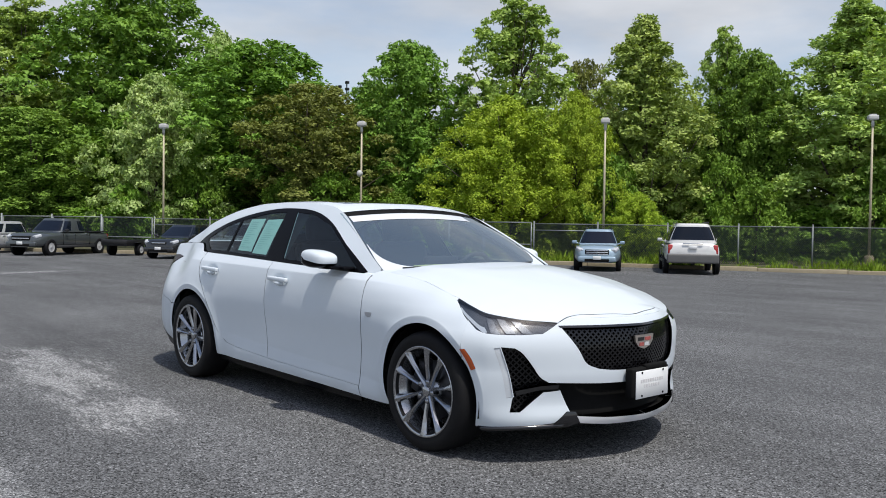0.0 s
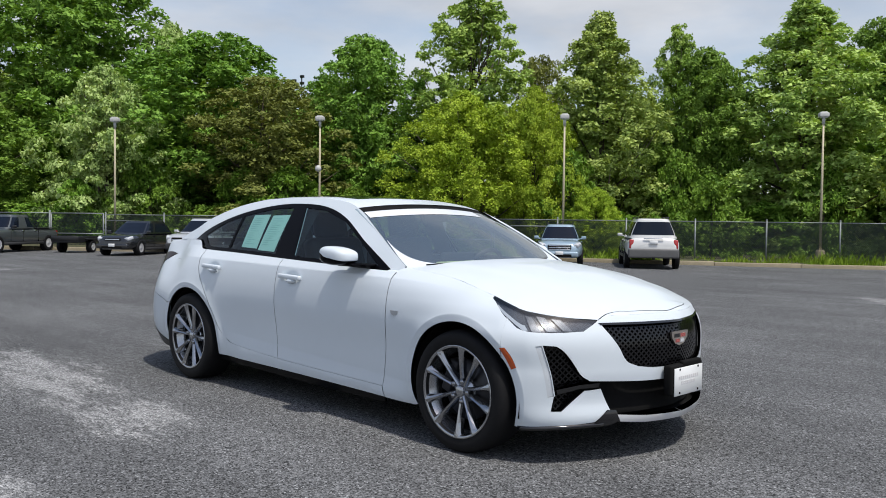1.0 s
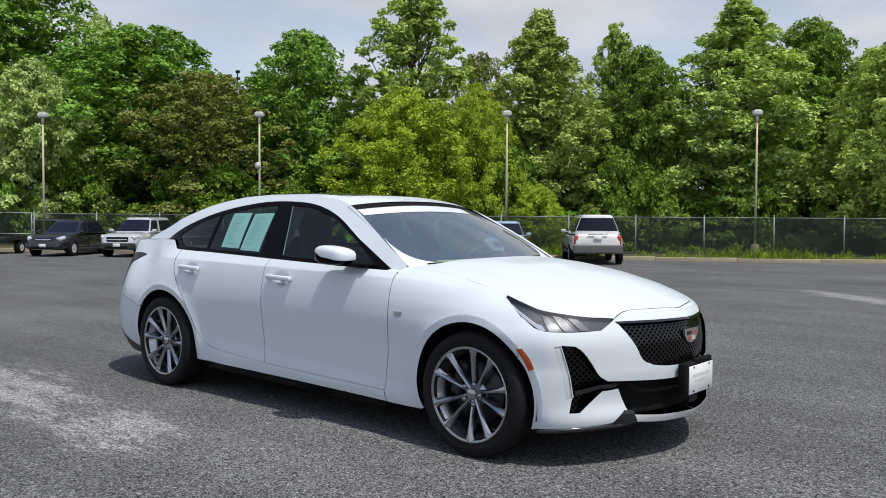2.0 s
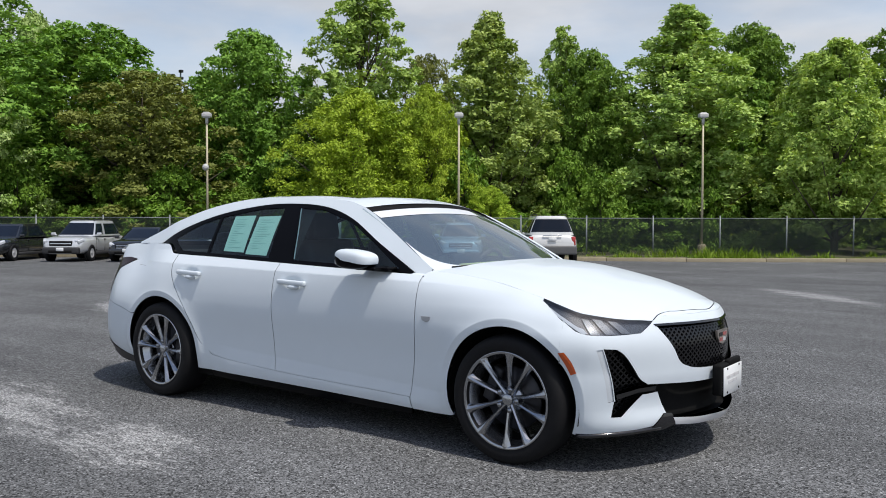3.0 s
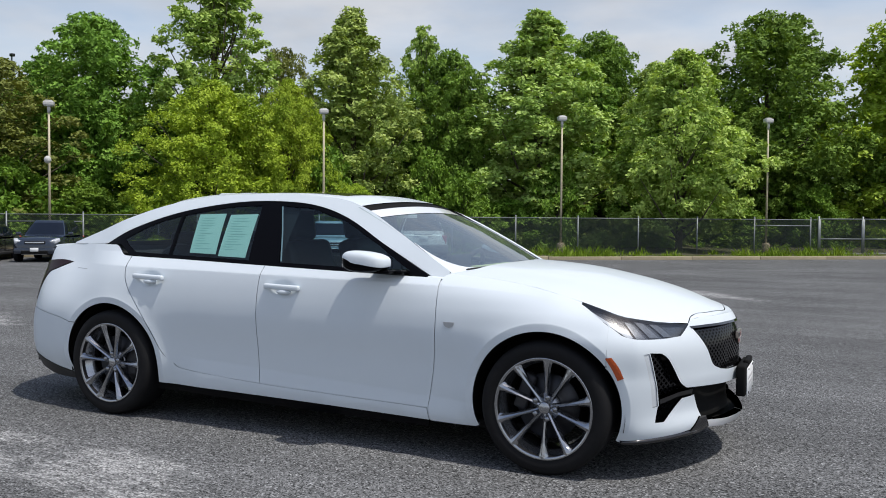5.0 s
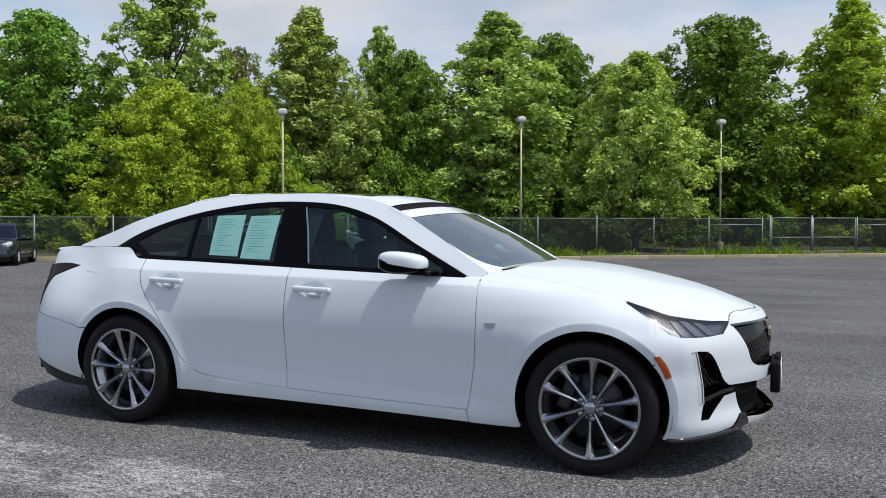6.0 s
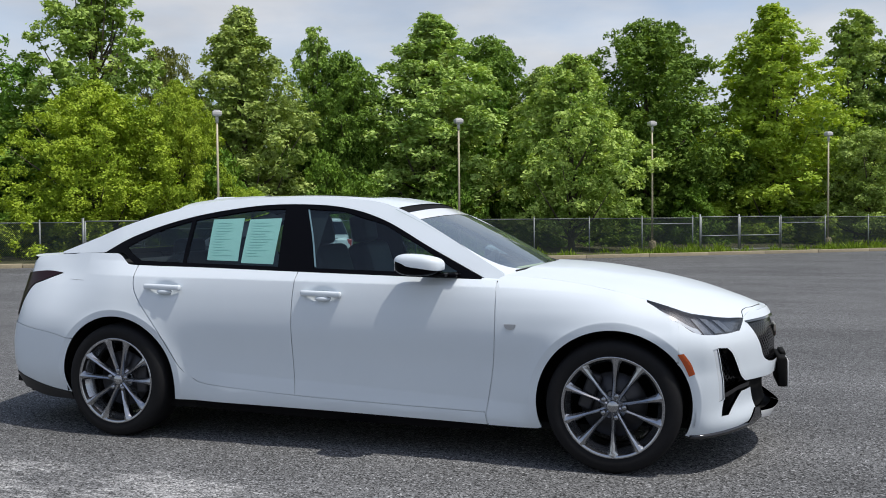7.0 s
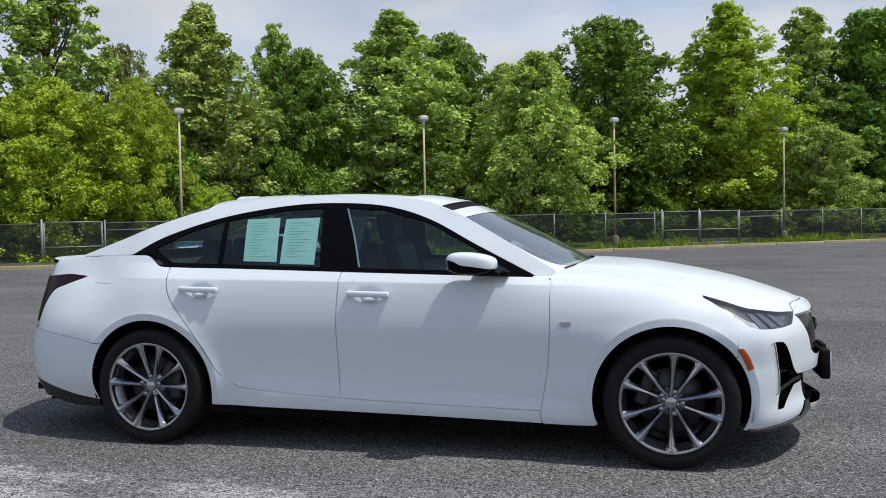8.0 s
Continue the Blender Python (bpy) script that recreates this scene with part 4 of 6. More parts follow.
tyre_me = lathe(tyre_profile, 96, True)
rim_me = lathe(rim_profile, 72)
spoke_me = spoke(0.0)
for ax in (-AXLE, AXLE):
    for s in (-1, 1):
        hub = empty("wheel", (ax, s * .815, HUB + .004))
        hub.name = "wheel"
        hub.parent = sedan
        hub.matrix_basis = Matrix.Translation((ax, s * .815, HUB + .004)) @ Matrix.Rotation(0 if s < 0 else math.pi, 4, 'Z') @ Matrix.Rotation(radians(20 if ax > 0 else 2), 4, 'Y')
        part("tyre", tyre_me, RUBBER, hub, "black low-profile tyre")
        part("rim", rim_me, ALLOY, hub)
        for k in range(10):
            sp = part("spoke", spoke_me, ALLOY, hub)
            sp.matrix_basis = Matrix.Rotation(2 * math.pi * k / 10 + (.04 if k % 2 else -.04), 4, 'Y')
        part("hub_cap", lathe([(0, -.096), (.026, -.095), (.031, -.090), (.033, -.072), (.036, -.060), (.070, -.052), (.074, -.03)], 28), ALLOY, hub, "grey hub cap")
        for k in range(5):
            a = 2 * math.pi * (k + .25) / 5
            part("wheel_nut", lathe([(0, -.100), (.010, -.099), (.0145, -.092), (.0155, -.084), (.0155, -.05)], 10), NUT_STEEL, hub, "dark wheel nut").matrix_basis = Matrix.Translation((.057 * math.cos(a), 0, .057 * math.sin(a)))
        part("brake_disc", lathe([(.07, -.03), (.085, -.022), (.165, -.022), (.168, -.015), (.165, .01), (.07, .01)], 48), DISC_STEEL, hub, "steel brake disc")
        part("brake_caliper", box(.07, .075, .19, (.135 if ax < 0 else -.135, -.012, .02), .015, 2), CAST_IRON, hub)
        # dark liner over the wheel
        n = 25
        verts, faces = [], []
        for i in range(n):
            a = math.pi * 1.14 * i / (n - 1) - .22
            for y in (.60, .875):
                verts.append((ax + .402 * math.cos(a), s * y, HUB + .402 * math.sin(a)))
        inner = len(verts)
        for i in range(n - 1):
            faces.append((2 * i, 2 * i + 1, 2 * i + 3, 2 * i + 2))
        verts.append((ax, s * .60, HUB - .05))
        for i in range(n - 1):
            faces.append((2 * i, 2 * i + 2, inner))
        part("wheel_liner", raw("liner", verts, faces, False), MATTE_BLACK, sedan)

# floor pan and bulkheads that close the body below
part("floor_pan", merged([box(3.0, 1.62, .04, (0, 0, .20)), box(.86, 1.12, .04, (-1.47, 0, .22)), box(.86, 1.12, .04, (1.47, 0, .22)), box(.62, 1.36, .04, (-2.12, 0, .27)), box(.22, 1.34, .03, (1.93, 0, .225)), box(.22, .72, .03, (2.05, 0, .24))]),
     MATTE_BLACK, sedan)
for bx in ((.03, 1.45, .70, (1.02, 0, .58)), (.03, 1.4, .75, (-1.42, 0, .62)), (.86, .02, .56, (1.45, -.585, .46)), (.86, .02, .56, (1.45, .585, .46)), (1.0, .02, .7, (-1.9, -.585, .52)),
           (1.0, .02, .7, (-1.9, .585, .52))):
    part("bulkhead", box(*bx), MATTE_BLACK, sedan)

# cabin
part("dashboard", merged([box(.42, 1.46, .20, (.80, 0, .89), .06, 3), box(.16, 1.40, .34, (.70, 0, .70), .04, 2), box(.05, .30, .12, (.60, -.02, 1.0), .015, 2), box(.62, .26, .30, (.28, 0, .52), .04, 2)]),
     CABIN_GREY, sedan, "dark grey dashboard and console")
wheel_rim = []
for i in range(33):
    a = 2 * math.pi * i / 32
    wheel_rim.append((.50 + .07 * math.sin(a), .37 + .185 * math.cos(a), .90 + .17 * math.sin(a)))
part("steering_wheel", merged([tube(wheel_rim, .017, 8), box(.05, .14, .12, (.515, .37, .90), .02, 2), box(.03, .34, .03, (.515, .37, .90), .01, 1), box(.25, .05, .05, (.64, .37, .86), .01, 1)]),
     BLACK_LEATHER, sedan)
for y in (-.37, .37):
    seat = part("front_seat", merged([box(.50, .50, .16, (.08, y, .52), .05, 3), box(.15, .48, .62, (-.27, y, .84), .06, 3, Euler((0, radians(-17), 0)).to_matrix())]), BLACK_LEATHER, sedan,
                "black leather front seat")
    part("headrest", box(.11, .27, .19, (-.385, y, 1.235), .045, 3, Euler((0, radians(-10), 0)).to_matrix()), BLACK_LEATHER, seat)
    for k in (-.05, .05):
        part("headrest_post", tube([(-.36, y + k, 1.08), (-.38, y + k, 1.17)], .007, 6), CHROME, seat)
bench = part("rear_seat", merged([box(.50, 1.25, .18, (-.80, 0, .52), .05, 3), box(.16, 1.25, .58, (-1.17, 0, .82), .06, 3, Euler((0, radians(-22), 0)).to_matrix())]), BLACK_LEATHER, sedan, "black leather rear bench")
for y in (-.40, 0, .40):
    part("headrest", box(.10, .25, .13, (-1.29, y, 1.12), .04, 3), BLACK_LEATHER, bench)
part("parcel_shelf", box(.55, 1.25, .02, (-1.62, 0, 1.03), .005, 1), CABIN_GREY, sedan)
part("headliner", sheet(roof_plan * .97 + (-.015, 0), top, step=.1, depth=0, inset=.035), CABIN_GREY, sedan)
for s in (-1, 1):
    part("door_lining", merged([box(1.02, .03, .54, (.24, s * .79, .62), .01, 1), box(1.0, .03, .60, (-.83, s * .80, .69), .01, 1), box(.35, .08, .05, (.1, s * .76, .80), .015, 1)]), CABIN_GREY, sedan)
    part("pillar_lining", raw("pl", [(-.23, s * .80, 1.0), (-.42, s * .80, 1.0), (-.44, s * .585, 1.37), (-.20, s * .585, 1.37)], [(0, 1, 2, 3)]), CABIN_GREY, sedan)
part("room_mirror", box(.025, .24, .06, (.36, 0, 1.30), .01, 2), SATIN_BLACK, sedan)

# two printed sheets behind the rear side glass; the print cannot be read
for x0, x1, lean, z0, z1 in ((-.910, -.702, -.035, 1.068, 1.310), (-.680, -.470, -.018, 1.052, 1.308)):
    edge = outline([(x0 + lean, z1), (x1 + lean, z1 + .006)], [(x1 + lean, z1 + .006), (x1, z0 - .006)], [(x1, z0 - .006), (x0, z0)], [(x0, z0), (x0 + lean, z1)], step=.03)
    page = part("window_sheet", sheet(edge, upper, inset=.013, step=.05, depth=.001), PAPER, sedan, "pale green printed window sheet")
    rnd = random.Random(int(x0 * 1000))
    for i in range(13):
        z = z1 - .022 - i * .016
        f = (z - z0) / (z1 - z0)
        a = x0 + lean * f + .014
        b = a + (x1 - x0 - .03) * rnd.uniform(.45, 1.0)
        bar = outline([(a, z), (b, z)], [(b, z), (b, z - .0035)], [(b, z - .0035), (a, z - .0035)], [(a, z - .0035), (a, z)], step=.03)
        part("print_line", sheet(bar, upper, inset=.0115, step=.05, depth=0), INK, page)

# ---- ground, kerb, fence, lamp posts ----
ALONG, AWAY, FOOT = Vector((.8077, .5896, 0)), Vector((-.5896, .8077, 0)), Vector((0, 33.9, 0))
TURN_FENCE = 36.13


def spot(a, n, z=0.0):
    """A place by its way along the fence and its distance behind it."""
    return FOOT + ALONG * a + AWAY * n + Vector((0, 0, z))


def lot_drop(a):
    """How far the lot falls towards the fence, by the way along it."""
    return np.interp(a, [-26, -10], [.11, .26])


def ground_z(x, y):
    s = np.clip((-.5896 * x + .8077 * y - 4) / 20, 0, 1)
    a, n = .8077 * x + .5896 * (y - 33.9), -.5896 * x + .8077 * (y - 33.9)
    return -lot_drop(a) * s * s * (3 - 2 * s) - .5 * np.clip((n - 1) / 3, 0, 1)


def surface_nodes(m):
    nt = m.node_tree
    return nt, nt.nodes, nt.links, nt.nodes["Principled BSDF"]


def noise_at(nt, coord, scale, detail=5, rough=0.55):
    n = nt.nodes.new("ShaderNodeTexNoise")
    n.inputs["Scale"].default_value, n.inputs["Detail"].default_value, n.inputs["Roughness"].default_value = scale, detail, rough
    nt.links.new(coord, n.inputs["Vector"])
    return n.outputs["Fac"]


def remap(nt, fac, a, b, lo, hi):
    r = nt.nodes.new("ShaderNodeMapRange")
    for k, v in zip(("From Min", "From Max", "To Min", "To Max"), (a, b, lo, hi)):
        r.inputs[k].default_value = v
    nt.links.new(fac, r.inputs["Value"])
    return r.outputs["Result"]


def arith(nt, op, a, b):
    n = nt.nodes.new("ShaderNodeMath")
    n.operation = op
    for k, v in enumerate((a, b)):
        if isinstance(v, (int, float)):
            n.inputs[k].default_value = v
        else:
            nt.links.new(v, n.inputs[k])
    return n.outputs[0]


def mixed(nt, fac, a, b):
    n = nt.nodes.new("ShaderNodeMixRGB")
    for k, v in (("Fac", fac), ("Color1", a), ("Color2", b)):
        if isinstance(v, tuple):
            n.inputs[k].default_value = (*v, 1)
        elif isinstance(v, (int, float)):
            n.inputs[k].default_value = v
        else:
            nt.links.new(v, n.inputs[k])
    return n.outputs["Color"]


def scuff_mask(nt, coord, x, y, rx, ry, turn):
    """One where a worn, chalky patch of asphalt lies, falling off raggedly."""
    mp = nt.nodes.new("ShaderNodeMapping")
    mp.vector_type = 'TEXTURE'
    mp.inputs["Location"].default_value = (x, y, 0)
    mp.inputs["Rotation"].default_value = (0, 0, radians(turn))
    mp.inputs["Scale"].default_value = (rx, ry, 1000)
    nt.links.new(coord, mp.inputs["Vector"])
    ln = nt.nodes.new("ShaderNodeVectorMath")
    ln.operation = 'LENGTH'
    nt.links.new(mp.outputs["Vector"], ln.inputs[0])
    return remap(nt, ln.outputs["Value"], 0.25, 1.0, 1.0, 0.0)


ASPHALT = bpy.data.materials.new("asphalt")
ASPHALT.use_nodes = True
nt, nn, nl, bsdf = surface_nodes(ASPHALT)
tc = nn.new("ShaderNodeTexCoord").outputs["Object"]
grit = noise_at(nt, tc, 95, 3, .7)
vor = nn.new("ShaderNodeTexVoronoi")
vor.inputs["Scale"].default_value = 128
nl.new(tc, vor.inputs["Vector"])
sepc = nn.new("ShaderNodeSeparateColor")
nl.new(vor.outputs["Color"], sepc.inputs["Color"])
stone = remap(nt, sepc.outputs["Red"], 0.0, 1.0, .12, 2.15)
big = remap(nt, noise_at(nt, tc, .35, 5), .35, .65, .86, 1.16)
mid = remap(nt, noise_at(nt, tc, 24.0, 6, .7), .3, .7, .78, 1.22)
val = arith(nt, 'MULTIPLY', arith(nt, 'MULTIPLY', stone, big), mid)
val = arith(nt, 'MULTIPLY', val, remap(nt, grit, .3, .7, .75, 1.25))
fleck = remap(nt, sepc.outputs["Blue"], .90, .93, 1.0, 1.9)
val = arith(nt, 'MULTIPLY', val, fleck)
drag = nn.new("ShaderNodeMapping")
drag.inputs["Rotation"].default_value = (0, 0, radians(-38))
drag.inputs["Scale"].default_value = (.16, 1.3, 1)
nl.new(tc, drag.inputs["Vector"])
val = arith(nt, 'MULTIPLY', val, remap(nt, noise_at(nt, drag.outputs["Vector"], 1.0, 7, .6), .35, .65, .84, 1.12))
tint = nn.new("ShaderNodeVectorMath")
tint.operation = 'SCALE'
tint.inputs[0].default_value = (.095, .0965, .0985)
nl.new(val, tint.inputs["Scale"])
chalk = None
for x, y, rx, ry, turn in ((-2.4, -1.70, 2.7, .70, -6), (-.55, -1.85, 1.15, .50, -10), (.75, -2.95, .8, .26, -5), (.4, 11.1, 3.4, .62, -49), (-7.2, 2.4, 2.0, .45, -24), (-17.4, 2.3, 2.0, .5, -67)):
    s_ = scuff_mask(nt, tc, x, y, rx, ry, turn)
    chalk = s_ if chalk is None else arith(nt, 'MAXIMUM', chalk, s_)
streak = nn.new("ShaderNodeMapping")
streak.inputs["Rotation"].default_value = (0, 0, radians(32))
streak.inputs["Scale"].default_value = (1.2, 3.4, 1)
nl.new(tc, streak.inputs["Vector"])
rag = arith(nt, 'ADD', arith(nt, 'MULTIPLY', noise_at(nt, streak.outputs["Vector"], 1.3, 6, .7), .42), arith(nt, 'MULTIPLY', noise_at(nt, streak.outputs["Vector"], 9.0, 8, .85), .58))
spread = remap(nt, arith(nt, 'ADD', rag, arith(nt, 'MULTIPLY', chalk, .15)), .58, .66, 0, 1)
spread = arith(nt, 'MULTIPLY', spread, remap(nt, chalk, .0, .25, 0, 1))
spread = arith(nt, 'MULTIPLY', spread, remap(nt, sepc.outputs["Green"], .2, .9, .0, 1.0))
spread = arith(nt, 'MULTIPLY', spread, remap(nt, noise_at(nt, streak.outputs["Vector"], 24, 4, .7), .40, .55, .22, 1.0))
col = mixed(nt, spread, tint.outputs["Vector"], (.60, .60, .595))
nl.new(col, bsdf.inputs["Base Color"])
bsdf.inputs["Roughness"].default_value = .85
bsdf.inputs["Specular IOR Level"].default_value = .08
bmp = nn.new("ShaderNodeBump")
bmp.inputs["Strength"].default_value, bmp.inputs["Distance"].default_value = .28, .005
nl.new(vor.outputs["Distance"], bmp.inputs["Height"])
nl.new(bmp.outputs["Normal"], bsdf.inputs["Normal"])

CONCRETE = shader("kerb_concrete", (.34, .29, .195), .85, grain=.25, grain_scale=14, bump=.3, bump_scale=90)
SOIL = shader("leafy_soil", (.060, .060, .028), .95, grain=.55, grain_scale=9, bump=.6, bump_scale=25)
POLE_PAINT = shader("tan_pole_paint", (.52, .46, .32), .5, grain=.12, grain_scale=6)
LAMP_HOUSING = shader("pale_housing", (.52, .52, .50), .45, grain=.08, grain_scale=8)
GALVANISED = shader("galvanised_steel", (.22, .24, .24), .55, metal=.5, grain=.15, grain_scale=12)
DARK_WIRE = shader("dark_vinyl_wire", (.020, .030, .028), .5)

axis = np.unique(np.concatenate([[-1500, -700, -300, -150, -100], np.arange(-72, 73, 3.0), [100, 150, 300, 700, 1500]]))
gx, gy = np.meshgrid(axis, axis)
gz = ground_z(gx.ravel(), gy.ravel())
n_ = len(axis)
gf = [(i * n_ + j, i * n_ + j + 1, (i + 1) * n_ + j + 1, (i + 1) * n_ + j) for i in range(n_ - 1) for j in range(n_ - 1)]
lot = part("ground", raw("ground", np.column_stack([gx.ravel(), gy.ravel(), gz]), gf, True), ASPHALT, None)
tagged(lot, "grey worn asphalt car park with pale chalky scuffs", "asphalt", kind="structure")

# verge behind the kerb, a little raised, rolling up into the wood
va, vn = np.arange(-110, 111, 2.0), np.array([-1.62, -1.2, 0, 1.5, 4, 8, 14, 22, 34, 60, 120, 400])
rv = random.Random(5)
vv, vf = [], []
for a in va * 1.0:
    for n in vn:
        rise = .09 - float(lot_drop(a)) + .05 * min(1, (n + 1.62) / .5) + (.06 * rv.random() if n > -1.2 else 0) + (.02 * max(0, min(n, 34) - 1))
        vv.append(spot(float(a) * (1 if n < 50 else 4), float(n), rise))
nv = len(vn)
for i in range(len(va) - 1):
    for j in range(nv - 1):
        vf.append((i * nv + j, (i + 1) * nv + j, (i + 1) * nv + j + 1, i * nv + j + 1))
tagged(part("verge", raw("verge", vv, vf, True), SOIL, None), "weedy soil bank behind the kerb", "verge", kind="structure")

kerb = tagged(empty("kerb", spot(0, -1.70, 0), TURN_FENCE), "pale weathered concrete kerb along the asphalt edge", "kerb", kind="structure")
kerb_me = bpy.data.meshes.new("kerb_stone")
bm = box(2.985, .16, .22, (0, 0, .03), .02, 2)
bm.to_mesh(kerb_me)
bm.free()
for i in range(-20, 14):
    part("kerb_stone", kerb_me, CONCRETE, kerb).matrix_basis = pose(i * 3.0, 0.006 * ((i * 7) % 3 - 1), 0.004 * ((i * 5) % 3 - 1) - float(lot_drop(i * 3.0)))


def wire_panel(width, height, pitch=.065, wire=.0085):
    """Woven wire between two posts: slanted flat wires both ways."""
    verts, faces = [], []
    for slant in (1, -1):
        c = -height
        while c < width + height:
            x0, x1 = (c, c + height * slant)
            ta, tb = sorted(((0 - x0) / (x1 - x0), (width - x0) / (x1 - x0)))
            lo_, hi_ = max(0, ta), min(1, tb)
            if hi_ > lo_:
                k = len(verts)
                for t, dx in ((lo_, -wire), (lo_, wire), (hi_, wire), (hi_, -wire)):
                    verts.append((x0 + (x1 - x0) * t + dx, .004 * slant, height * t))
                faces.append((k, k + 1, k + 2, k + 3))
            c += pitch
    return raw("wire", verts, faces)


FENCE_H = 1.56
post_me = tube([(0, 0, -.2), (0, 0, FENCE_H + .06)], .032, 8)
cap_me = lathe([(0, .05), (.025, .03), (.038, 0)], 10)
rail_me = tube([(0, 0, 0), (2.65, 0, 0)], .018, 6)
wire_me = wire_panel(2.65, FENCE_H)


def fence_bay(a, width=2.65, middle=False, rail=True):
    bay = tagged(empty("fence", spot(a, 0, -.16), TURN_FENCE), "dark chain-link fence bay on galvanised posts in the verge", "fence", group="fence bays")
    p = part("post", post_me, GALVANISED, bay)
    part("post_cap", cap_me, GALVANISED, p).matrix_basis = pose(0, 0, FENCE_H + .05, 90)
    k = width / 2.65
    part("wire_mesh", wire_me, DARK_WIRE, bay, "dark vinyl-coated wire").matrix_basis = Matrix.Diagonal((k, 1, 1, 1))
    if rail:
        part("top_rail", rail_me, GALVANISED, bay).matrix_basis = Matrix.Translation((0, 0, FENCE_H - .02)) @ Matrix.Diagonal((k, 1, 1, 1))
    if middle:
        part("brace_rail", rail_me, GALVANISED, bay).matrix_basis = Matrix.Translation((0, 0, FENCE_H - .28)) @ Matrix.Diagonal((k, 1.3, 1.3, 1))
    return bay


for a in (-62.0, -59.3, -56.7, -54.0, -51.4, -48.7, -38.35, -35.7, -33.05, -30.42, -27.8, -19.2, -16.55, -13.95, -11.32, -8.67, -6.03, -3.38):
    fence_bay(a, middle=a in (-30.42, -38.35))
fence_bay(-.73, 2.67, middle=True)
fence_bay(1.94, .38)
fence_bay(-25.15, 1.44)
fence_bay(-21.7, 2.5, middle=True)
for a in (6.9, 9.55, 12.25, 14.92, 17.6, 20.3, 23.0, 25.7, 28.4, 31.1):
    fence_bay(a, middle=a == 6.9)


def gate_leaf(a, width):
    g = tagged(empty("gate", spot(a, -.03, -.16), TURN_FENCE), "closed galvanised chain-link gate leaf", "gate", group="fence gates")
    h = FENCE_H + .02
    for x in (0.04, width - .04):
        part("gate_post", tube([(x, 0, .06), (x, 0, h)], .030, 8), GALVANISED, g)
    for z in (.08, h * .45, h):
        part("gate_rail", tube([(.04, 0, z), (width - .04, 0, z)], .026, 8), GALVANISED, g)
    part("wire_mesh", wire_me, DARK_WIRE, g).matrix_basis = Matrix.Translation((0, 0, .05)) @ Matrix.Diagonal((width / 2.65, 1, .95, 1))
    part("hinge_post", tube([(-.03, 0, -.2), (-.03, 0, h + .12)], .045, 8), GALVANISED, g)
    part("latch", box(.05, .05, .12, (width - .02, 0, .85), .01, 1), GALVANISED, g)


for a, w in ((2.35, 2.13), (4.50, 2.33), (-23.71, 1.95), (-46.0, 2.6), (-43.4, 2.5), (-40.9, 2.5)):
    gate_leaf(a, w)


def lamp_post(x, y, dome=False, height=5.55):
    z0 = -.10
    lp = tagged(empty("street_lamp", (x, y, z0), TURN_FENCE), "tan steel lamp post with pale box lantern, concrete base", "street lamp", group="car park lamp posts")
    part("base", lathe([(0, .42), (.15, .42), (.17, .39), (.18, -.3)], 20), CONCRETE, lp).matrix_basis = pose(0, 0, 0, 90)
    part("pole", tube([(0, 0, .4), (0, 0, 3), (0, 0, height - .05)], .050, 10, (1, .9, .72)), POLE_PAINT, lp)
    part("foot_plate", box(.22, .22, .03, (0, 0, .435), .006, 1), POLE_PAINT, lp)
    part("neck", tube([(0, 0, height - .3), (0, 0, height)], .06, 8), LAMP_HOUSING, lp)
    hd = part("lantern", merged([box(.36, .28, .17, (0, 0, height + .05), .04, 3), box(.24, .20, .05, (0, 0, height + .15), .02, 2)]), LAMP_HOUSING, lp, "pale grey box lantern")
    part("lens", box(.28, .21, .03, (0, 0, height - .04), .008, 1), WHITE_LENS, hd)
    if dome:
        bm = bmesh.new()
        bmesh.ops.create_uvsphere(bm, u_segments=16, v_segments=10, radius=.13)
        part("camera_dome", bm, LAMP_HOUSING, lp, "pale camera dome").matrix_basis = pose(0, -.22, 3.5) @ Matrix.Diagonal((1, 1, 1.1, 1))
        part("dome_arm", tube([(0, 0, 3.62), (0, -.2, 3.62)], .03, 6), LAMP_HOUSING, lp)
    return lp


lamp_post(-31.44, 11.9)
lamp_post(-23.98, 17.33, True)
lamp_post(-15.73, 23.23)
lamp_post(-7.78, 28.94)
lamp_post(-.21, 34.71, height=5.75)
lamp_post(8.0, 40.7)

# ---- trees, shrubs, weeds ----
BARK = shader("bark", (.085, .068, .050), .9, grain=.4, grain_scale=8, bump=.5, bump_scale=20)


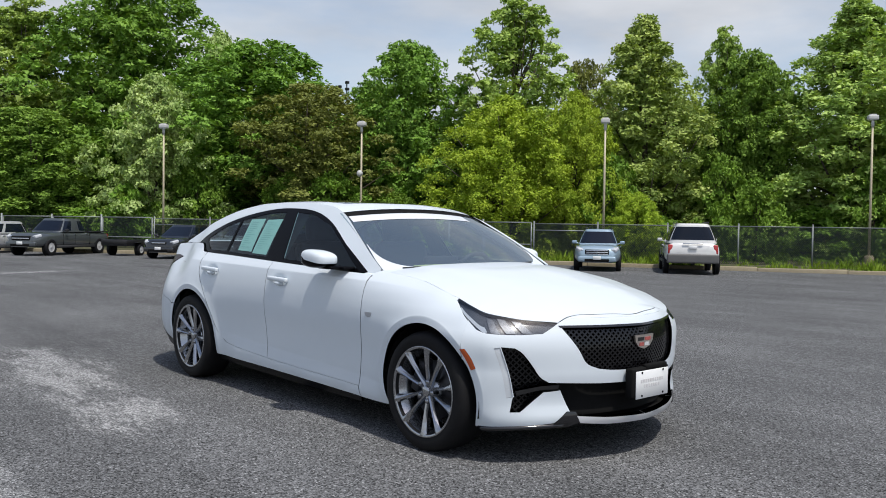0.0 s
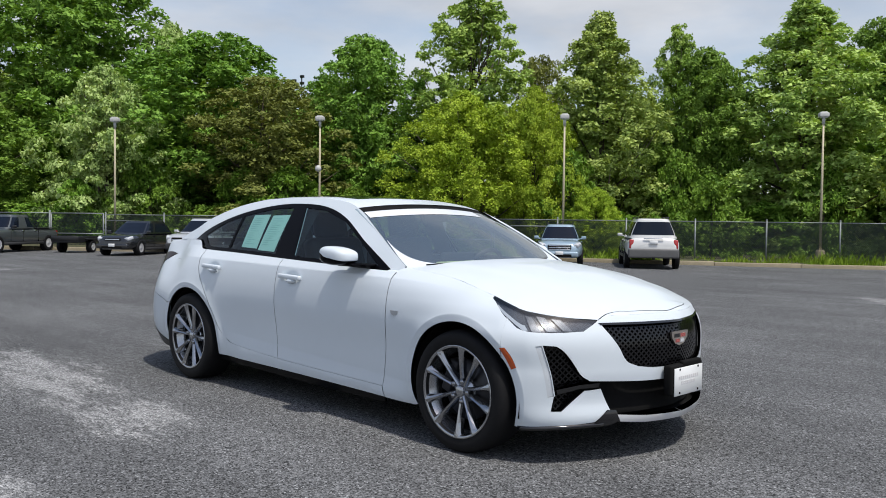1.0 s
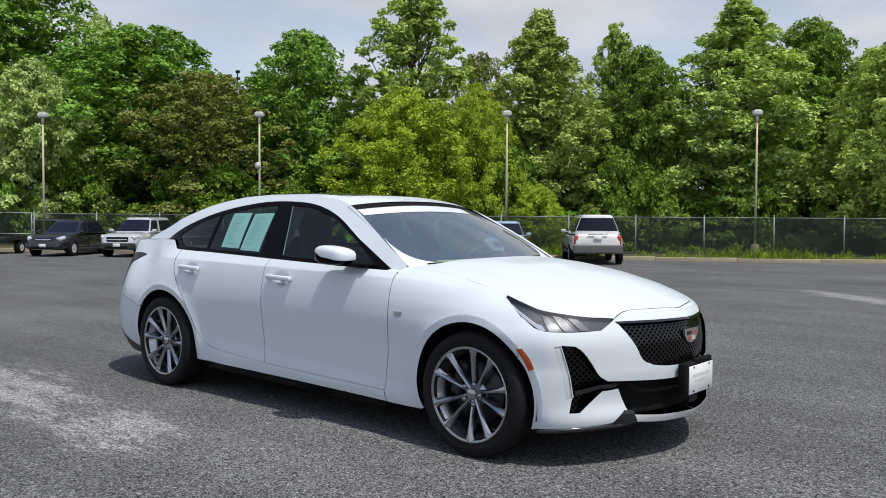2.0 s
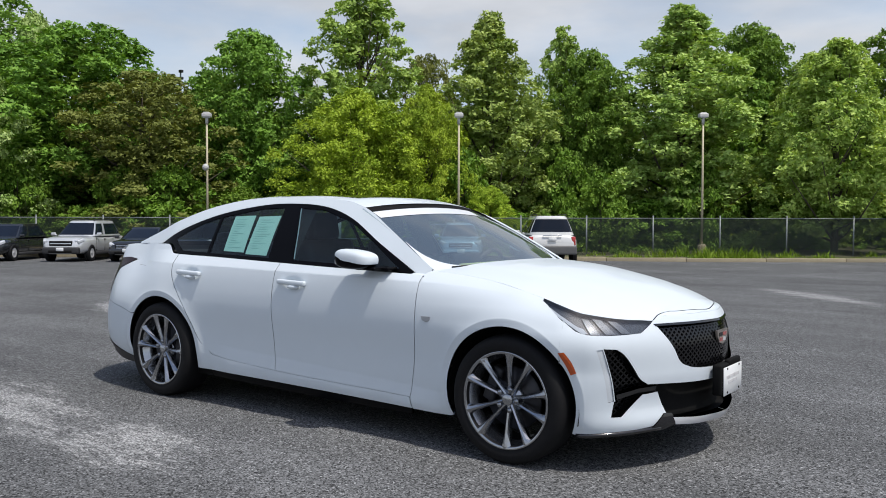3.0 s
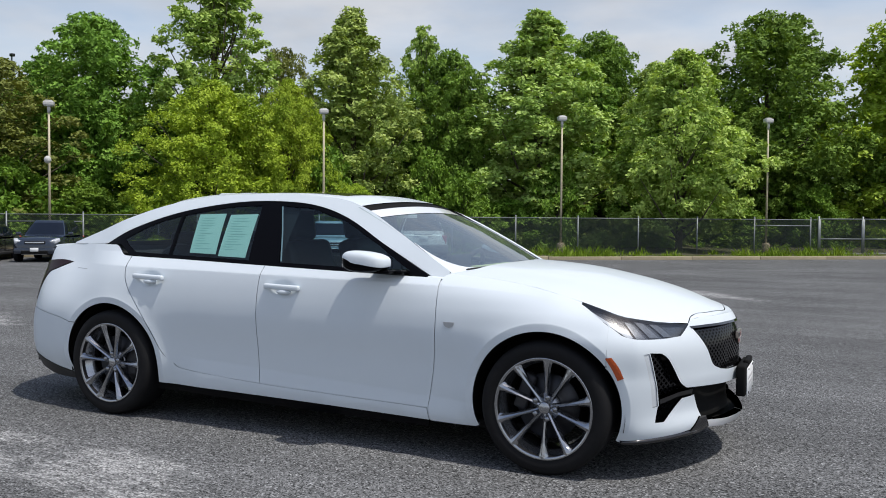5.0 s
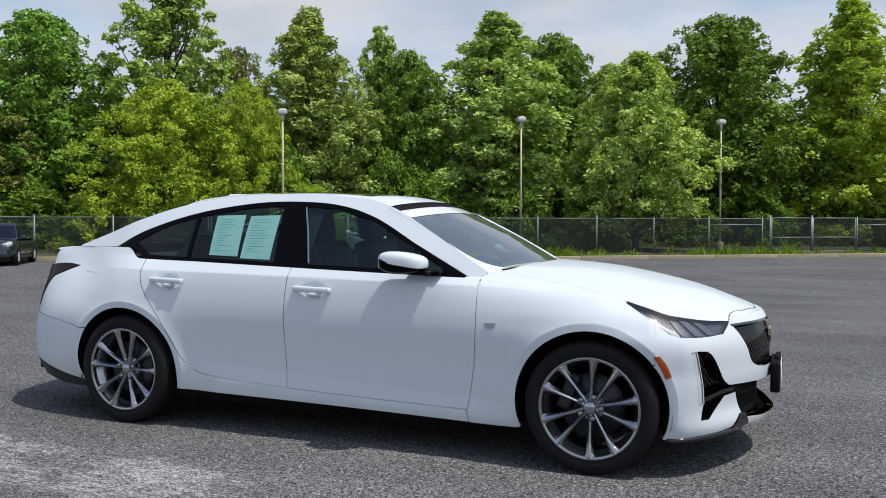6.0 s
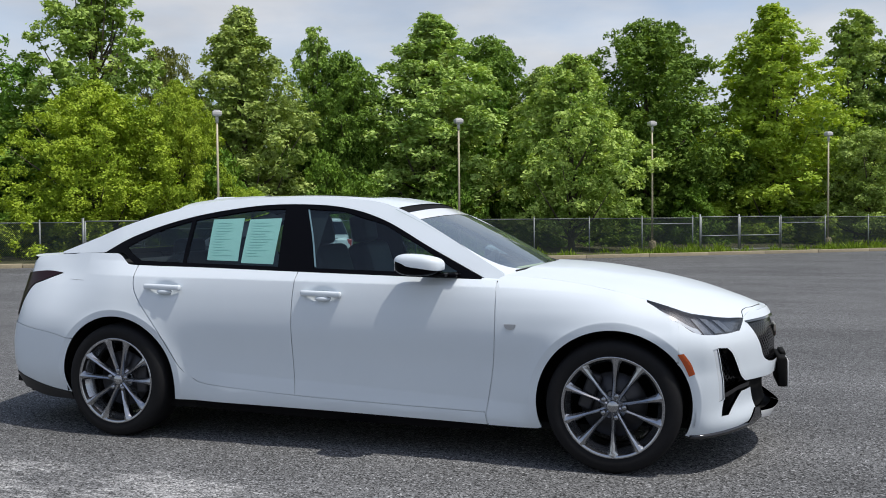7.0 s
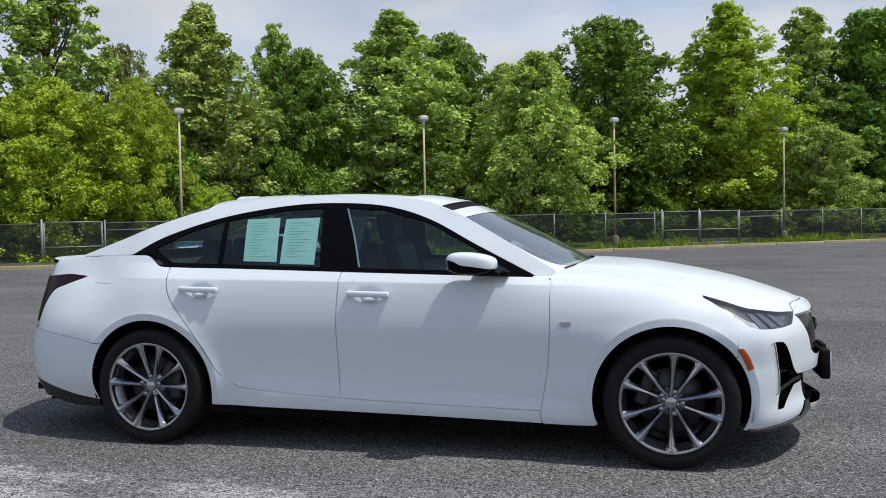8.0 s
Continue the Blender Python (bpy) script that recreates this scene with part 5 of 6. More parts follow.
def leaf_material(name, dark, light, glow=.17):
    """Leaves: tone drifts from bough to bough and from leaf to leaf; a part of the light comes through."""
    m = bpy.data.materials.new(name)
    m.use_nodes = True
    nt = m.node_tree
    nt.nodes.clear()
    out = nt.nodes.new("ShaderNodeOutputMaterial")
    geo = nt.nodes.new("ShaderNodeNewGeometry")
    info = nt.nodes.new("ShaderNodeObjectInfo")
    at = nt.nodes.new("ShaderNodeTexCoord").outputs["Object"]
    drift = remap(nt, noise_at(nt, at, .9, 3), .35, .65, 0, 1)
    fac = arith(nt, 'ADD', arith(nt, 'MULTIPLY', drift, .5), arith(nt, 'MULTIPLY', geo.outputs["Random Per Island"], .5))
    col = mixed(nt, fac, dark, light)
    hue = nt.nodes.new("ShaderNodeHueSaturation")
    nt.links.new(remap(nt, info.outputs["Random"], 0, 1, .488, .503), hue.inputs["Hue"])
    nt.links.new(remap(nt, info.outputs["Random"], 0, 1, .88, 1.12), hue.inputs["Value"])
    nt.links.new(col, hue.inputs["Color"])
    b = nt.nodes.new("ShaderNodeBsdfPrincipled")
    b.inputs["Roughness"].default_value = .6
    b.inputs["Specular IOR Level"].default_value = .18
    tr = nt.nodes.new("ShaderNodeBsdfTranslucent")
    warm = nt.nodes.new("ShaderNodeMixRGB")
    warm.blend_type = 'MULTIPLY'
    warm.inputs["Fac"].default_value = 1
    warm.inputs["Color2"].default_value = (1.25, 1.15, .45, 1)
    mix = nt.nodes.new("ShaderNodeMixShader")
    mix.inputs["Fac"].default_value = glow
    nt.links.new(hue.outputs["Color"], b.inputs["Base Color"])
    nt.links.new(hue.outputs["Color"], warm.inputs["Color1"])
    nt.links.new(warm.outputs["Color"], tr.inputs["Color"])
    nt.links.new(b.outputs["BSDF"], mix.inputs[1])
    nt.links.new(tr.outputs["BSDF"], mix.inputs[2])
    nt.links.new(mix.outputs["Shader"], out.inputs["Surface"])
    return m


def unit(v, least=1e-6):
    return v / np.maximum(np.linalg.norm(v, axis=1), least)[:, None]


def leaves(centres, radii, counts, size, rng, flat=.65, per_spray=8, spray=.17):
    """Leaf faces gathered in sprays, the sprays on the outside of clumps; returns a mesh."""
    sprays = np.maximum(3, counts // per_spray)
    c = np.repeat(centres, sprays, axis=0)
    r = np.repeat(radii, sprays)
    m = len(c)
    out = unit(np.column_stack([c[:, 0], c[:, 1], np.zeros(m)]), .3)
    d = unit(rng.normal(size=(m, 3)) + out * .45 + (0, 0, .30))
    p = c + d * (r * (.55 + .5 * rng.random(m)))[:, None] * (1, 1, flat)
    face = unit(d * .65 + (0, 0, .55) + rng.normal(size=(m, 3)) * .22)
    side_a = unit(np.cross(face, rng.normal(size=(m, 3))))
    side_b = np.cross(face, side_a)
    wide = spray * (.6 + .8 * rng.random(m))
    p, face, side_a, side_b, wide = (np.repeat(k, per_spray, axis=0) for k in (p, face, side_a, side_b, wide))
    n = len(p)
    ang, rad = rng.random(n) * 2 * math.pi, np.sqrt(rng.random(n)) * wide
    p = p + side_a * (rad * np.cos(ang))[:, None] + side_b * (rad * np.sin(ang))[:, None] + face * (rng.normal(size=n) * wide * .25 - rad * .25)[:, None]
    nrm = unit(face + rng.normal(size=(n, 3)) * .48)
    a = unit(np.cross(nrm, rng.normal(size=(n, 3))))
    b = np.cross(nrm, a)
    ln = size * (.65 + .7 * rng.random(n))
    a, b = a * ln[:, None] * .62, b * (ln * .42)[:, None]
    tip = nrm * (ln * -.12)[:, None]
    v = np.stack([p - a * .8 - b, p + a * 1.1 + tip, p - a * .8 + b], axis=1).reshape(-1, 3)
    me = bpy.data.meshes.new("crown")
    me.vertices.add(3 * n)
    me.vertices.foreach_set("co", v.astype(np.float32).ravel())
    me.loops.add(3 * n)
    me.loops.foreach_set("vertex_index", np.arange(3 * n, dtype=np.int32))
    me.polygons.add(n)
    me.polygons.foreach_set("loop_start", np.arange(0, 3 * n, 3, dtype=np.int32))
    me.update(calc_edges=True)
    me.validate()
    return me


def crown_shape(kind, t):
    """Half width of a crown by its height, bottom 0 to top 1."""
    if kind == "round":
        return np.sqrt(np.clip(1 - (1.9 * t - .85) ** 2 / 1.15, .02, 1))
    if kind == "ovate":
        return np.clip(np.sin(np.pi * np.clip(t * .86 + .10, 0, 1)) ** .8 * (1.12 - .55 * t), .05, 1)
    if kind == "cone":
        return np.clip((1 - t ** 3.0) ** .85 * (.78 + .28 * np.sin(np.pi * t)), .06, 1)
    if kind == "open":
        return np.clip(np.sin(np.pi * np.clip(t * .84 + .13, 0, 1)) ** .7 * (1.05 - .4 * t), .08, 1)
    return np.clip(np.sqrt(np.clip(1 - (t * 1.02) ** 2.4, 0, 1)), .06, 1)          # bushy


def build_tree(name, seed, height, width, kind, low, clumps, clump_r, per, size, leaf, trunk_r, flat=.65):
    rng = np.random.default_rng(seed)
    root = empty(name)
    lobes = rng.random(6) * 6.28
    cen, rad = [], []
    for i in range(clumps):
        t = rng.random() ** .9
        env = float(crown_shape(kind, t)) * width / 2
        ang = rng.random() * 2 * math.pi
        env *= 1 + .17 * math.sin(2 * ang + lobes[0] + 5 * t) + .13 * math.sin(3 * ang + lobes[1] - 7 * t) + .10 * math.sin(9 * t + lobes[2] + ang)
        rr = env * (1 - .85 * rng.random() ** 1.6)
        cr = clump_r * (.55 + .8 * rng.random()) * (1 - .35 * t)
        cen.append((rr * math.cos(ang), rr * math.sin(ang), (low + (1 - low) * t) * height - cr * .4))
        rad.append(cr)
    cen, rad = np.array(cen), np.array(rad)
    counts = np.maximum(8, (per * (rad / clump_r) ** 2).astype(int))
    lean = rng.normal(size=2) * .04 * height * .3
    line = [(lean[0] * f + .05 * math.sin(5 * f + seed), lean[1] * f + .05 * math.cos(4 * f), height * .9 * f - .4) for f in np.linspace(0, 1, 9)]
    limbs = [tube(line, trunk_r, 8, [1.25, 1, .92, .84, .74, .6, .45, .3, .12])]
    for i in rng.permutation(clumps)[:26]:
        tip = cen[i]
        f = max(.12, min(.9, tip[2] / height - .12 - .18 * rng.random()))
        b = np.array([np.interp(f, np.linspace(0, 1, 9), [q[k] for q in line]) for k in range(3)])
        m1 = b + (tip - b) * .5 + (0, 0, -.08 * np.linalg.norm(tip - b)) + rng.normal(size=3) * .12
        limbs.append(tube([b, m1, tip], trunk_r * .42, 5, [1, .6, .15]))
    part("trunk", merged(limbs), BARK, root)
    part("crown", leaves(cen, rad, counts, size, rng, flat), leaf, root)
    if kind != "open":           # the thick of the crown round the stem
        pick = rng.permutation(clumps)[:clumps // 2]
        core = cen[pick] * (.52, .52, .93)
        part("inner_foliage", leaves(core, rad[pick] * 1.2, np.maximum(12, counts[pick] // 3), size * 1.35, rng, flat, 6, .35), leaf, root)
    return root


GREEN = leaf_material("maple_leaf", (.078, .168, .020), (.275, .455, .078))
LIGHT_GREEN = leaf_material("light_leaf", (.140, .260, .038), (.500, .660, .180))
PALE_GREEN = leaf_material("pale_leaf", (.180, .290, .065), (.500, .610, .240))
TULIP_GREEN = leaf_material("tulip_leaf", (.150, .270, .045), (.550, .700, .210))
WILLOW_GREEN = leaf_material("yellow_green_leaf", (.175, .290, .018), (.430, .550, .058))
BRIGHT_GREEN = leaf_material("bright_leaf", (.220, .360, .030), (.520, .680, .105), .28)
FRONT_GREEN = leaf_material("front_leaf", (.135, .265, .034), (.580, .740, .195))
BROWN_GREEN = leaf_material("bronze_leaf", (.110, .140, .026), (.270, .310, .080))
SHRUB_GREEN = leaf_material("shrub_leaf", (.072, .170, .016), (.225, .380, .052))

KINDS = {
    "MAPLE": ("green maple tree with a dense rounded crown", 11.0, 7.0, build_tree("tree", 11, 11.0, 7.0, "round", .02, 400, .75, 260, .140, GREEN, .17, .62)),
    "TULIP": ("tall light green tree with an upright pointed crown", 11.0, 5.4, build_tree("tree", 22, 11.0, 5.4, "cone", .0, 430, .50, 190, .125, TULIP_GREEN, .15, .70)),
    "BRIGHT": ("tall yellow-green tree with an upright crown", 11.0, 5.4, build_tree("tree", 27, 11.0, 5.4, "cone", .0, 430, .50, 190, .120, BRIGHT_GREEN, .15, .70)),
    "SPARSE": ("tall open tree with large leaves and visible limbs", 12.5, 5.6, build_tree("tree", 33, 12.5, 5.6, "ovate", .30, 250, .44, 150, .140, LIGHT_GREEN, .15, .55)),
    "FRONT": ("fresh green pointed tree by the fence", 7.5, 5.6, build_tree("tree", 41, 7.5, 5.6, "ovate", .14, 330, .40, 160, .112, FRONT_GREEN, .12, .62)),
    "LIGHT": ("fresh light green tree behind the fence", 7.5, 6.6, build_tree("tree", 44, 7.5, 6.6, "bushy", .12, 330, .50, 190, .118, LIGHT_GREEN, .13, .60)),
    "PALE": ("pale green tree in whitish young leaf", 7.5, 6.6, build_tree("tree", 48, 7.5, 6.6, "bushy", .05, 230, .62, 210, .140, PALE_GREEN, .13, .42)),
    "WILLOW": ("broad yellow-green bushy tree over the fence", 7.0, 6.6, build_tree("tree", 55, 7.0, 6.6, "bushy", .0, 560, .38, 190, .085, WILLOW_GREEN, .14, .7)),
    "BROWN": ("bronze-leaved tree in the wood", 8.5, 5.4, build_tree("tree", 66, 8.5, 5.4, "round", .02, 240, .62, 210, .115, BROWN_GREEN, .13, .5)),
    "SHRUB": ("low green shrub at the foot of the wood", 3.0, 3.4, build_tree("shrub", 77, 3.0, 3.4, "bushy", .0, 95, .42, 130, .115, SHRUB_GREEN, .05, .5)),
    "BACK": ("green tree deep in the wood", 8.5, 7.0, build_tree("tree", 88, 8.5, 7.0, "round", .0, 170, .85, 150, .165, GREEN, .14, .5)),
    "BACKLIGHT": ("light green tree deep in the wood", 8.5, 6.0, build_tree("tree", 99, 8.5, 6.0, "cone", .0, 170, .80, 150, .160, TULIP_GREEN, .14, .5)),
}
_used = set()
_turn = random.Random(9)


def tree(kind, x, y, height, width):
    label, h0, w0, model = KINDS[kind]
    k = width / w0 * (1.0 if kind in ("SHRUB", "WILLOW") else 1.15)
    z = .02 * max(0, min(34, (Vector((x, y, 0)) - FOOT).dot(AWAY)) - 1) - .10
    m = pose(x, y, z, 0, 0, _turn.uniform(0, 360))
    size = (k, k * _turn.uniform(.9, 1.1), height / h0)
    if kind in _used:
        ob = copy_thing(model, m)
    else:
        _used.add(kind)
        ob = model
    ob.matrix_basis = m @ Matrix.Diagonal((*size, 1))
    low = kind == "SHRUB"
    return tagged(ob, label, "shrub" if low else "tree", "shrubs along the wood" if low else "trees of the wood")


tree("LIGHT", -50.4, 8.2, 13.6, 8.3)
tree("SPARSE", -47.4, 10.5, 14.0, 7.0)
tree("MAPLE", -45.0, 15.9, 15.2, 10.0)
tree("PALE", -35.2, 13.1, 8.5, 5.6)
tree("PALE", -42.3, 20.3, 12.7, 5.2)
tree("MAPLE", -36.8, 19.4, 11.1, 9.2)
tree("BROWN", -30.6, 19.0, 8.2, 6.4)
tree("MAPLE", -40.7, 9.1, 6.9, 6.4)
tree("MAPLE", -29.7, 24.6, 10.8, 6.2)
tree("SPARSE", -25.1, 27.9, 13.2, 5.8)
tree("WILLOW", -21.0, 22.9, 7.0, 7.2)
tree("WILLOW", -18.6, 24.9, 7.2, 4.6)
tree("BROWN", -26.0, 34.7, 10.9, 3.4)
tree("TULIP", -18.2, 29.3, 11.1, 5.6)
tree("SPARSE", -16.6, 33.6, 11.1, 3.2)
tree("MAPLE", -14.8, 33.0, 9.5, 4.4)
tree("TULIP", -10.7, 34.7, 11.5, 6.6)
tree("MAPLE", -9.8, 42.3, 11.7, 5.4)
tree("TULIP", -6.4, 40.4, 9.6, 4.6)
tree("FRONT", -3.75, 33.7, 8.9, 6.2)
tree("MAPLE", -1.0, 45.5, 12.7, 7.8)
tree("BRIGHT", 5.8, 46.9, 13.5, 7.6)
tree("SPARSE", 11.2, 53.4, 14.4, 6.6)
tree("MAPLE", 15.2, 53.6, 13.9, 7.6)
tree("MAPLE", 18.6, 58.0, 14.3, 8.5)
tree("TULIP", 23.0, 60.6, 13.7, 8.6)
tree("LIGHT", 10.6, 45.4, 6.4, 5.4)
tree("WILLOW", -15.0, 24.5, 2.8, 2.6)
# the wood behind
for i in range(30):
    p = spot(-70 + i * 4.2 + _turn.uniform(-1.2, 1.2), _turn.uniform(11, 19))
    tree(("BACK", "BACKLIGHT")[i % 2], p.x, p.y, _turn.uniform(7.4, 9.6), _turn.uniform(6.5, 8.5))
for i in range(22):
    p = spot(-84 + i * 6.8 + _turn.uniform(-1.2, 1.2), _turn.uniform(23, 30))
    tree(("BACK", "BACKLIGHT")[i % 2], p.x, p.y, _turn.uniform(8.4, 10.2), _turn.uniform(7.5, 9.5))
# shrubs along the fence
for i in range(44):
    a = -64 + i * 2.35 + _turn.uniform(-.7, .7)
    if a > -8 and i % 2:
        continue
    p = spot(a, _turn.uniform(1.9, 5.5) + (2.0 if a > -8 else 0))
    tree("SHRUB", p.x, p.y, _turn.uniform(1.8, 4.6), _turn.uniform(2.6, 4.4))

# weeds and grass along the kerb
rg = np.random.default_rng(3)
n_ = 26000
aa = rg.uniform(-22, 34, n_)
off = -1.55 + 2.6 * rg.random(n_) ** 1.3
patch = np.clip(np.sin(aa * 1.7 + 2 * off) * .5 + np.sin(aa * .63 + 1) * .5 + np.sin(aa * 4.1 - 3 * off) * .35 + .45, .12, 1.3)
tall = (.05 + .36 * rg.random(n_) ** 2) * patch
base = np.array(FOOT)[None] + aa[:, None] * np.array(ALONG)[None] + off[:, None] * np.array(AWAY)[None]
base[:, 2] = .12 - lot_drop(aa)
th = rg.uniform(0, 6.28, n_)
wide = np.column_stack([np.cos(th), np.sin(th), np.zeros(n_)]) * (.012 + .02 * rg.random(n_))[:, None]
bend = rg.normal(size=(n_, 3)) * (.35 * tall)[:, None] * (1, 1, 0)
v = np.stack([base - wide, base + wide, base + bend * .5 + wide * .7 + np.column_stack([0 * tall, 0 * tall, tall * .6]), base + bend + np.column_stack([0 * tall, 0 * tall, tall])], 1).reshape(-1, 3)
GRASS = leaf_material("weed_leaf", (.090, .185, .010), (.270, .400, .040))
tagged(part("weeds", raw("weeds", v, np.arange(4 * n_).reshape(-1, 4)), GRASS, None), "fresh green weeds and grass along the kerb", "weeds", kind="stuff")


# two thin masts with small floodlights that look over the wood
for dx, h, heads in ((0.0, 9.25, 3), (-.75, 9.1, 1)):
    mast = tagged(empty("floodlight_mast", (-35.1 + dx, 24.4, .2)), "thin dark mast with small floodlights over the wood", "mast")
    part("pole", tube([(0, 0, -.6), (0, 0, h)], .04, 8), GALVANISED, mast)
    for k in range(heads):
        part("floodlight", box(.22, .18, .15, (.04, 0, h - .05 - k * .38), .03, 2), SATIN_BLACK, mast)

# ---- parked vehicles ----
CAR_GLASS = shader("dark_car_glass", (.006, .009, .017), .07, spec=.35)
WHEEL_GREY = shader("plain_wheel_grey", (.62, .62, .63), .35, metal=.35)
HEAD_GLASS = shader("head_lamp_pale", (.55, .57, .60), .15, coat=1.0)
TAIL_GLASS = shader("tail_lamp_red", (.42, .02, .02), .2, coat=1.0)


def smooth_body(L, width, low, top_z, axles, r):
    """A rounded lower body: rings of a boxy oval section along its length, hollowed over the wheels."""
    half = knots([-L, -L + .10, -L + .45, -L + 1.0, L - 1.3, L - .70, L - .25, L - .07, L], [.80, .92, .975, 1.0, 1.0, .985, .90, .76, .64])
    floor = knots([-L, -L + .3, 0, L - .3, L], [low + .14, low + .03, low, low + .03, low + .12])
    xs = np.concatenate([-L + np.array([0, .03, .08, .16, .3]), np.linspace(-L + .42, L - .52, 34), L - np.array([.42, .32, .22, .13, .06, .02, 0])])
    verts, faces, m = [], [], 32
    for x in xs:
        w, zb, zt = float(half(x)) * width / 2, float(floor(x)), float(top_z(x))
        for k in range(m):
            t = 2 * math.pi * k / m
            c, s_ = math.cos(t), math.sin(t)
            y, z = math.copysign(abs(c) ** .34, c), math.copysign(abs(s_) ** .50, s_)
            zz = (zb + zt) / 2 + (zt - zb) / 2 * z
            tuck = 1 - .09 * max(0.0, z) ** 3 - .05 * max(0.0, -z) ** 2 - .012 * math.exp(-((zz - zb - .42 * (zt - zb)) / .05) ** 2)
            for ax in axles:                       # swelling over the wheels
                d = math.hypot(x - ax, zz - r)
                tuck += .022 * math.exp(-((d - r * 1.22) / .07) ** 2)
            verts.append((x, w * y * tuck, zz))
    n = len(xs)
    for i in range(n - 1):
        for k in range(m):
            faces.append((i * m + k, (i + 1) * m + k, (i + 1) * m + (k + 1) % m, i * m + (k + 1) % m))
    faces += [tuple(range(m)), tuple((n - 1) * m + k for k in reversed(range(m)))]
    return raw("body", verts, faces, True)


road_tyre = lathe([(.20, .09), (.24, .105), (.31, .105), (.345, .085), (.35, 0), (.345, -.085), (.31, -.105), (.24, -.105), (.20, -.09)], 28, True)
road_rim = lathe([(0, -.075), (.05, -.075), (.06, -.06), (.19, -.085), (.215, -.095), (.22, -.08), (.205, 0)], 28)


def road_wheel(car, x, y, s, r):
    hub = empty("wheel")
    hub.parent = car
    hub.matrix_basis = Matrix.Translation((x, y, r)) @ Matrix.Rotation(0 if s < 0 else math.pi, 4, 'Z') @ Matrix.Diagonal((r / .35, 1, r / .35, 1))
    part("tyre", road_tyre, RUBBER, hub)
    part("rim", road_rim, WHEEL_GREY, hub, "grey alloy rim")
    # added black disc, painted shade of a wheel arch the body lacks
    part("arch_shadow", lathe([(0, .04), (.40, .04), (.40, .10), (0, .10)], 24), MATTE_BLACK, hub, "black disc standing in for the shade round the wheel")


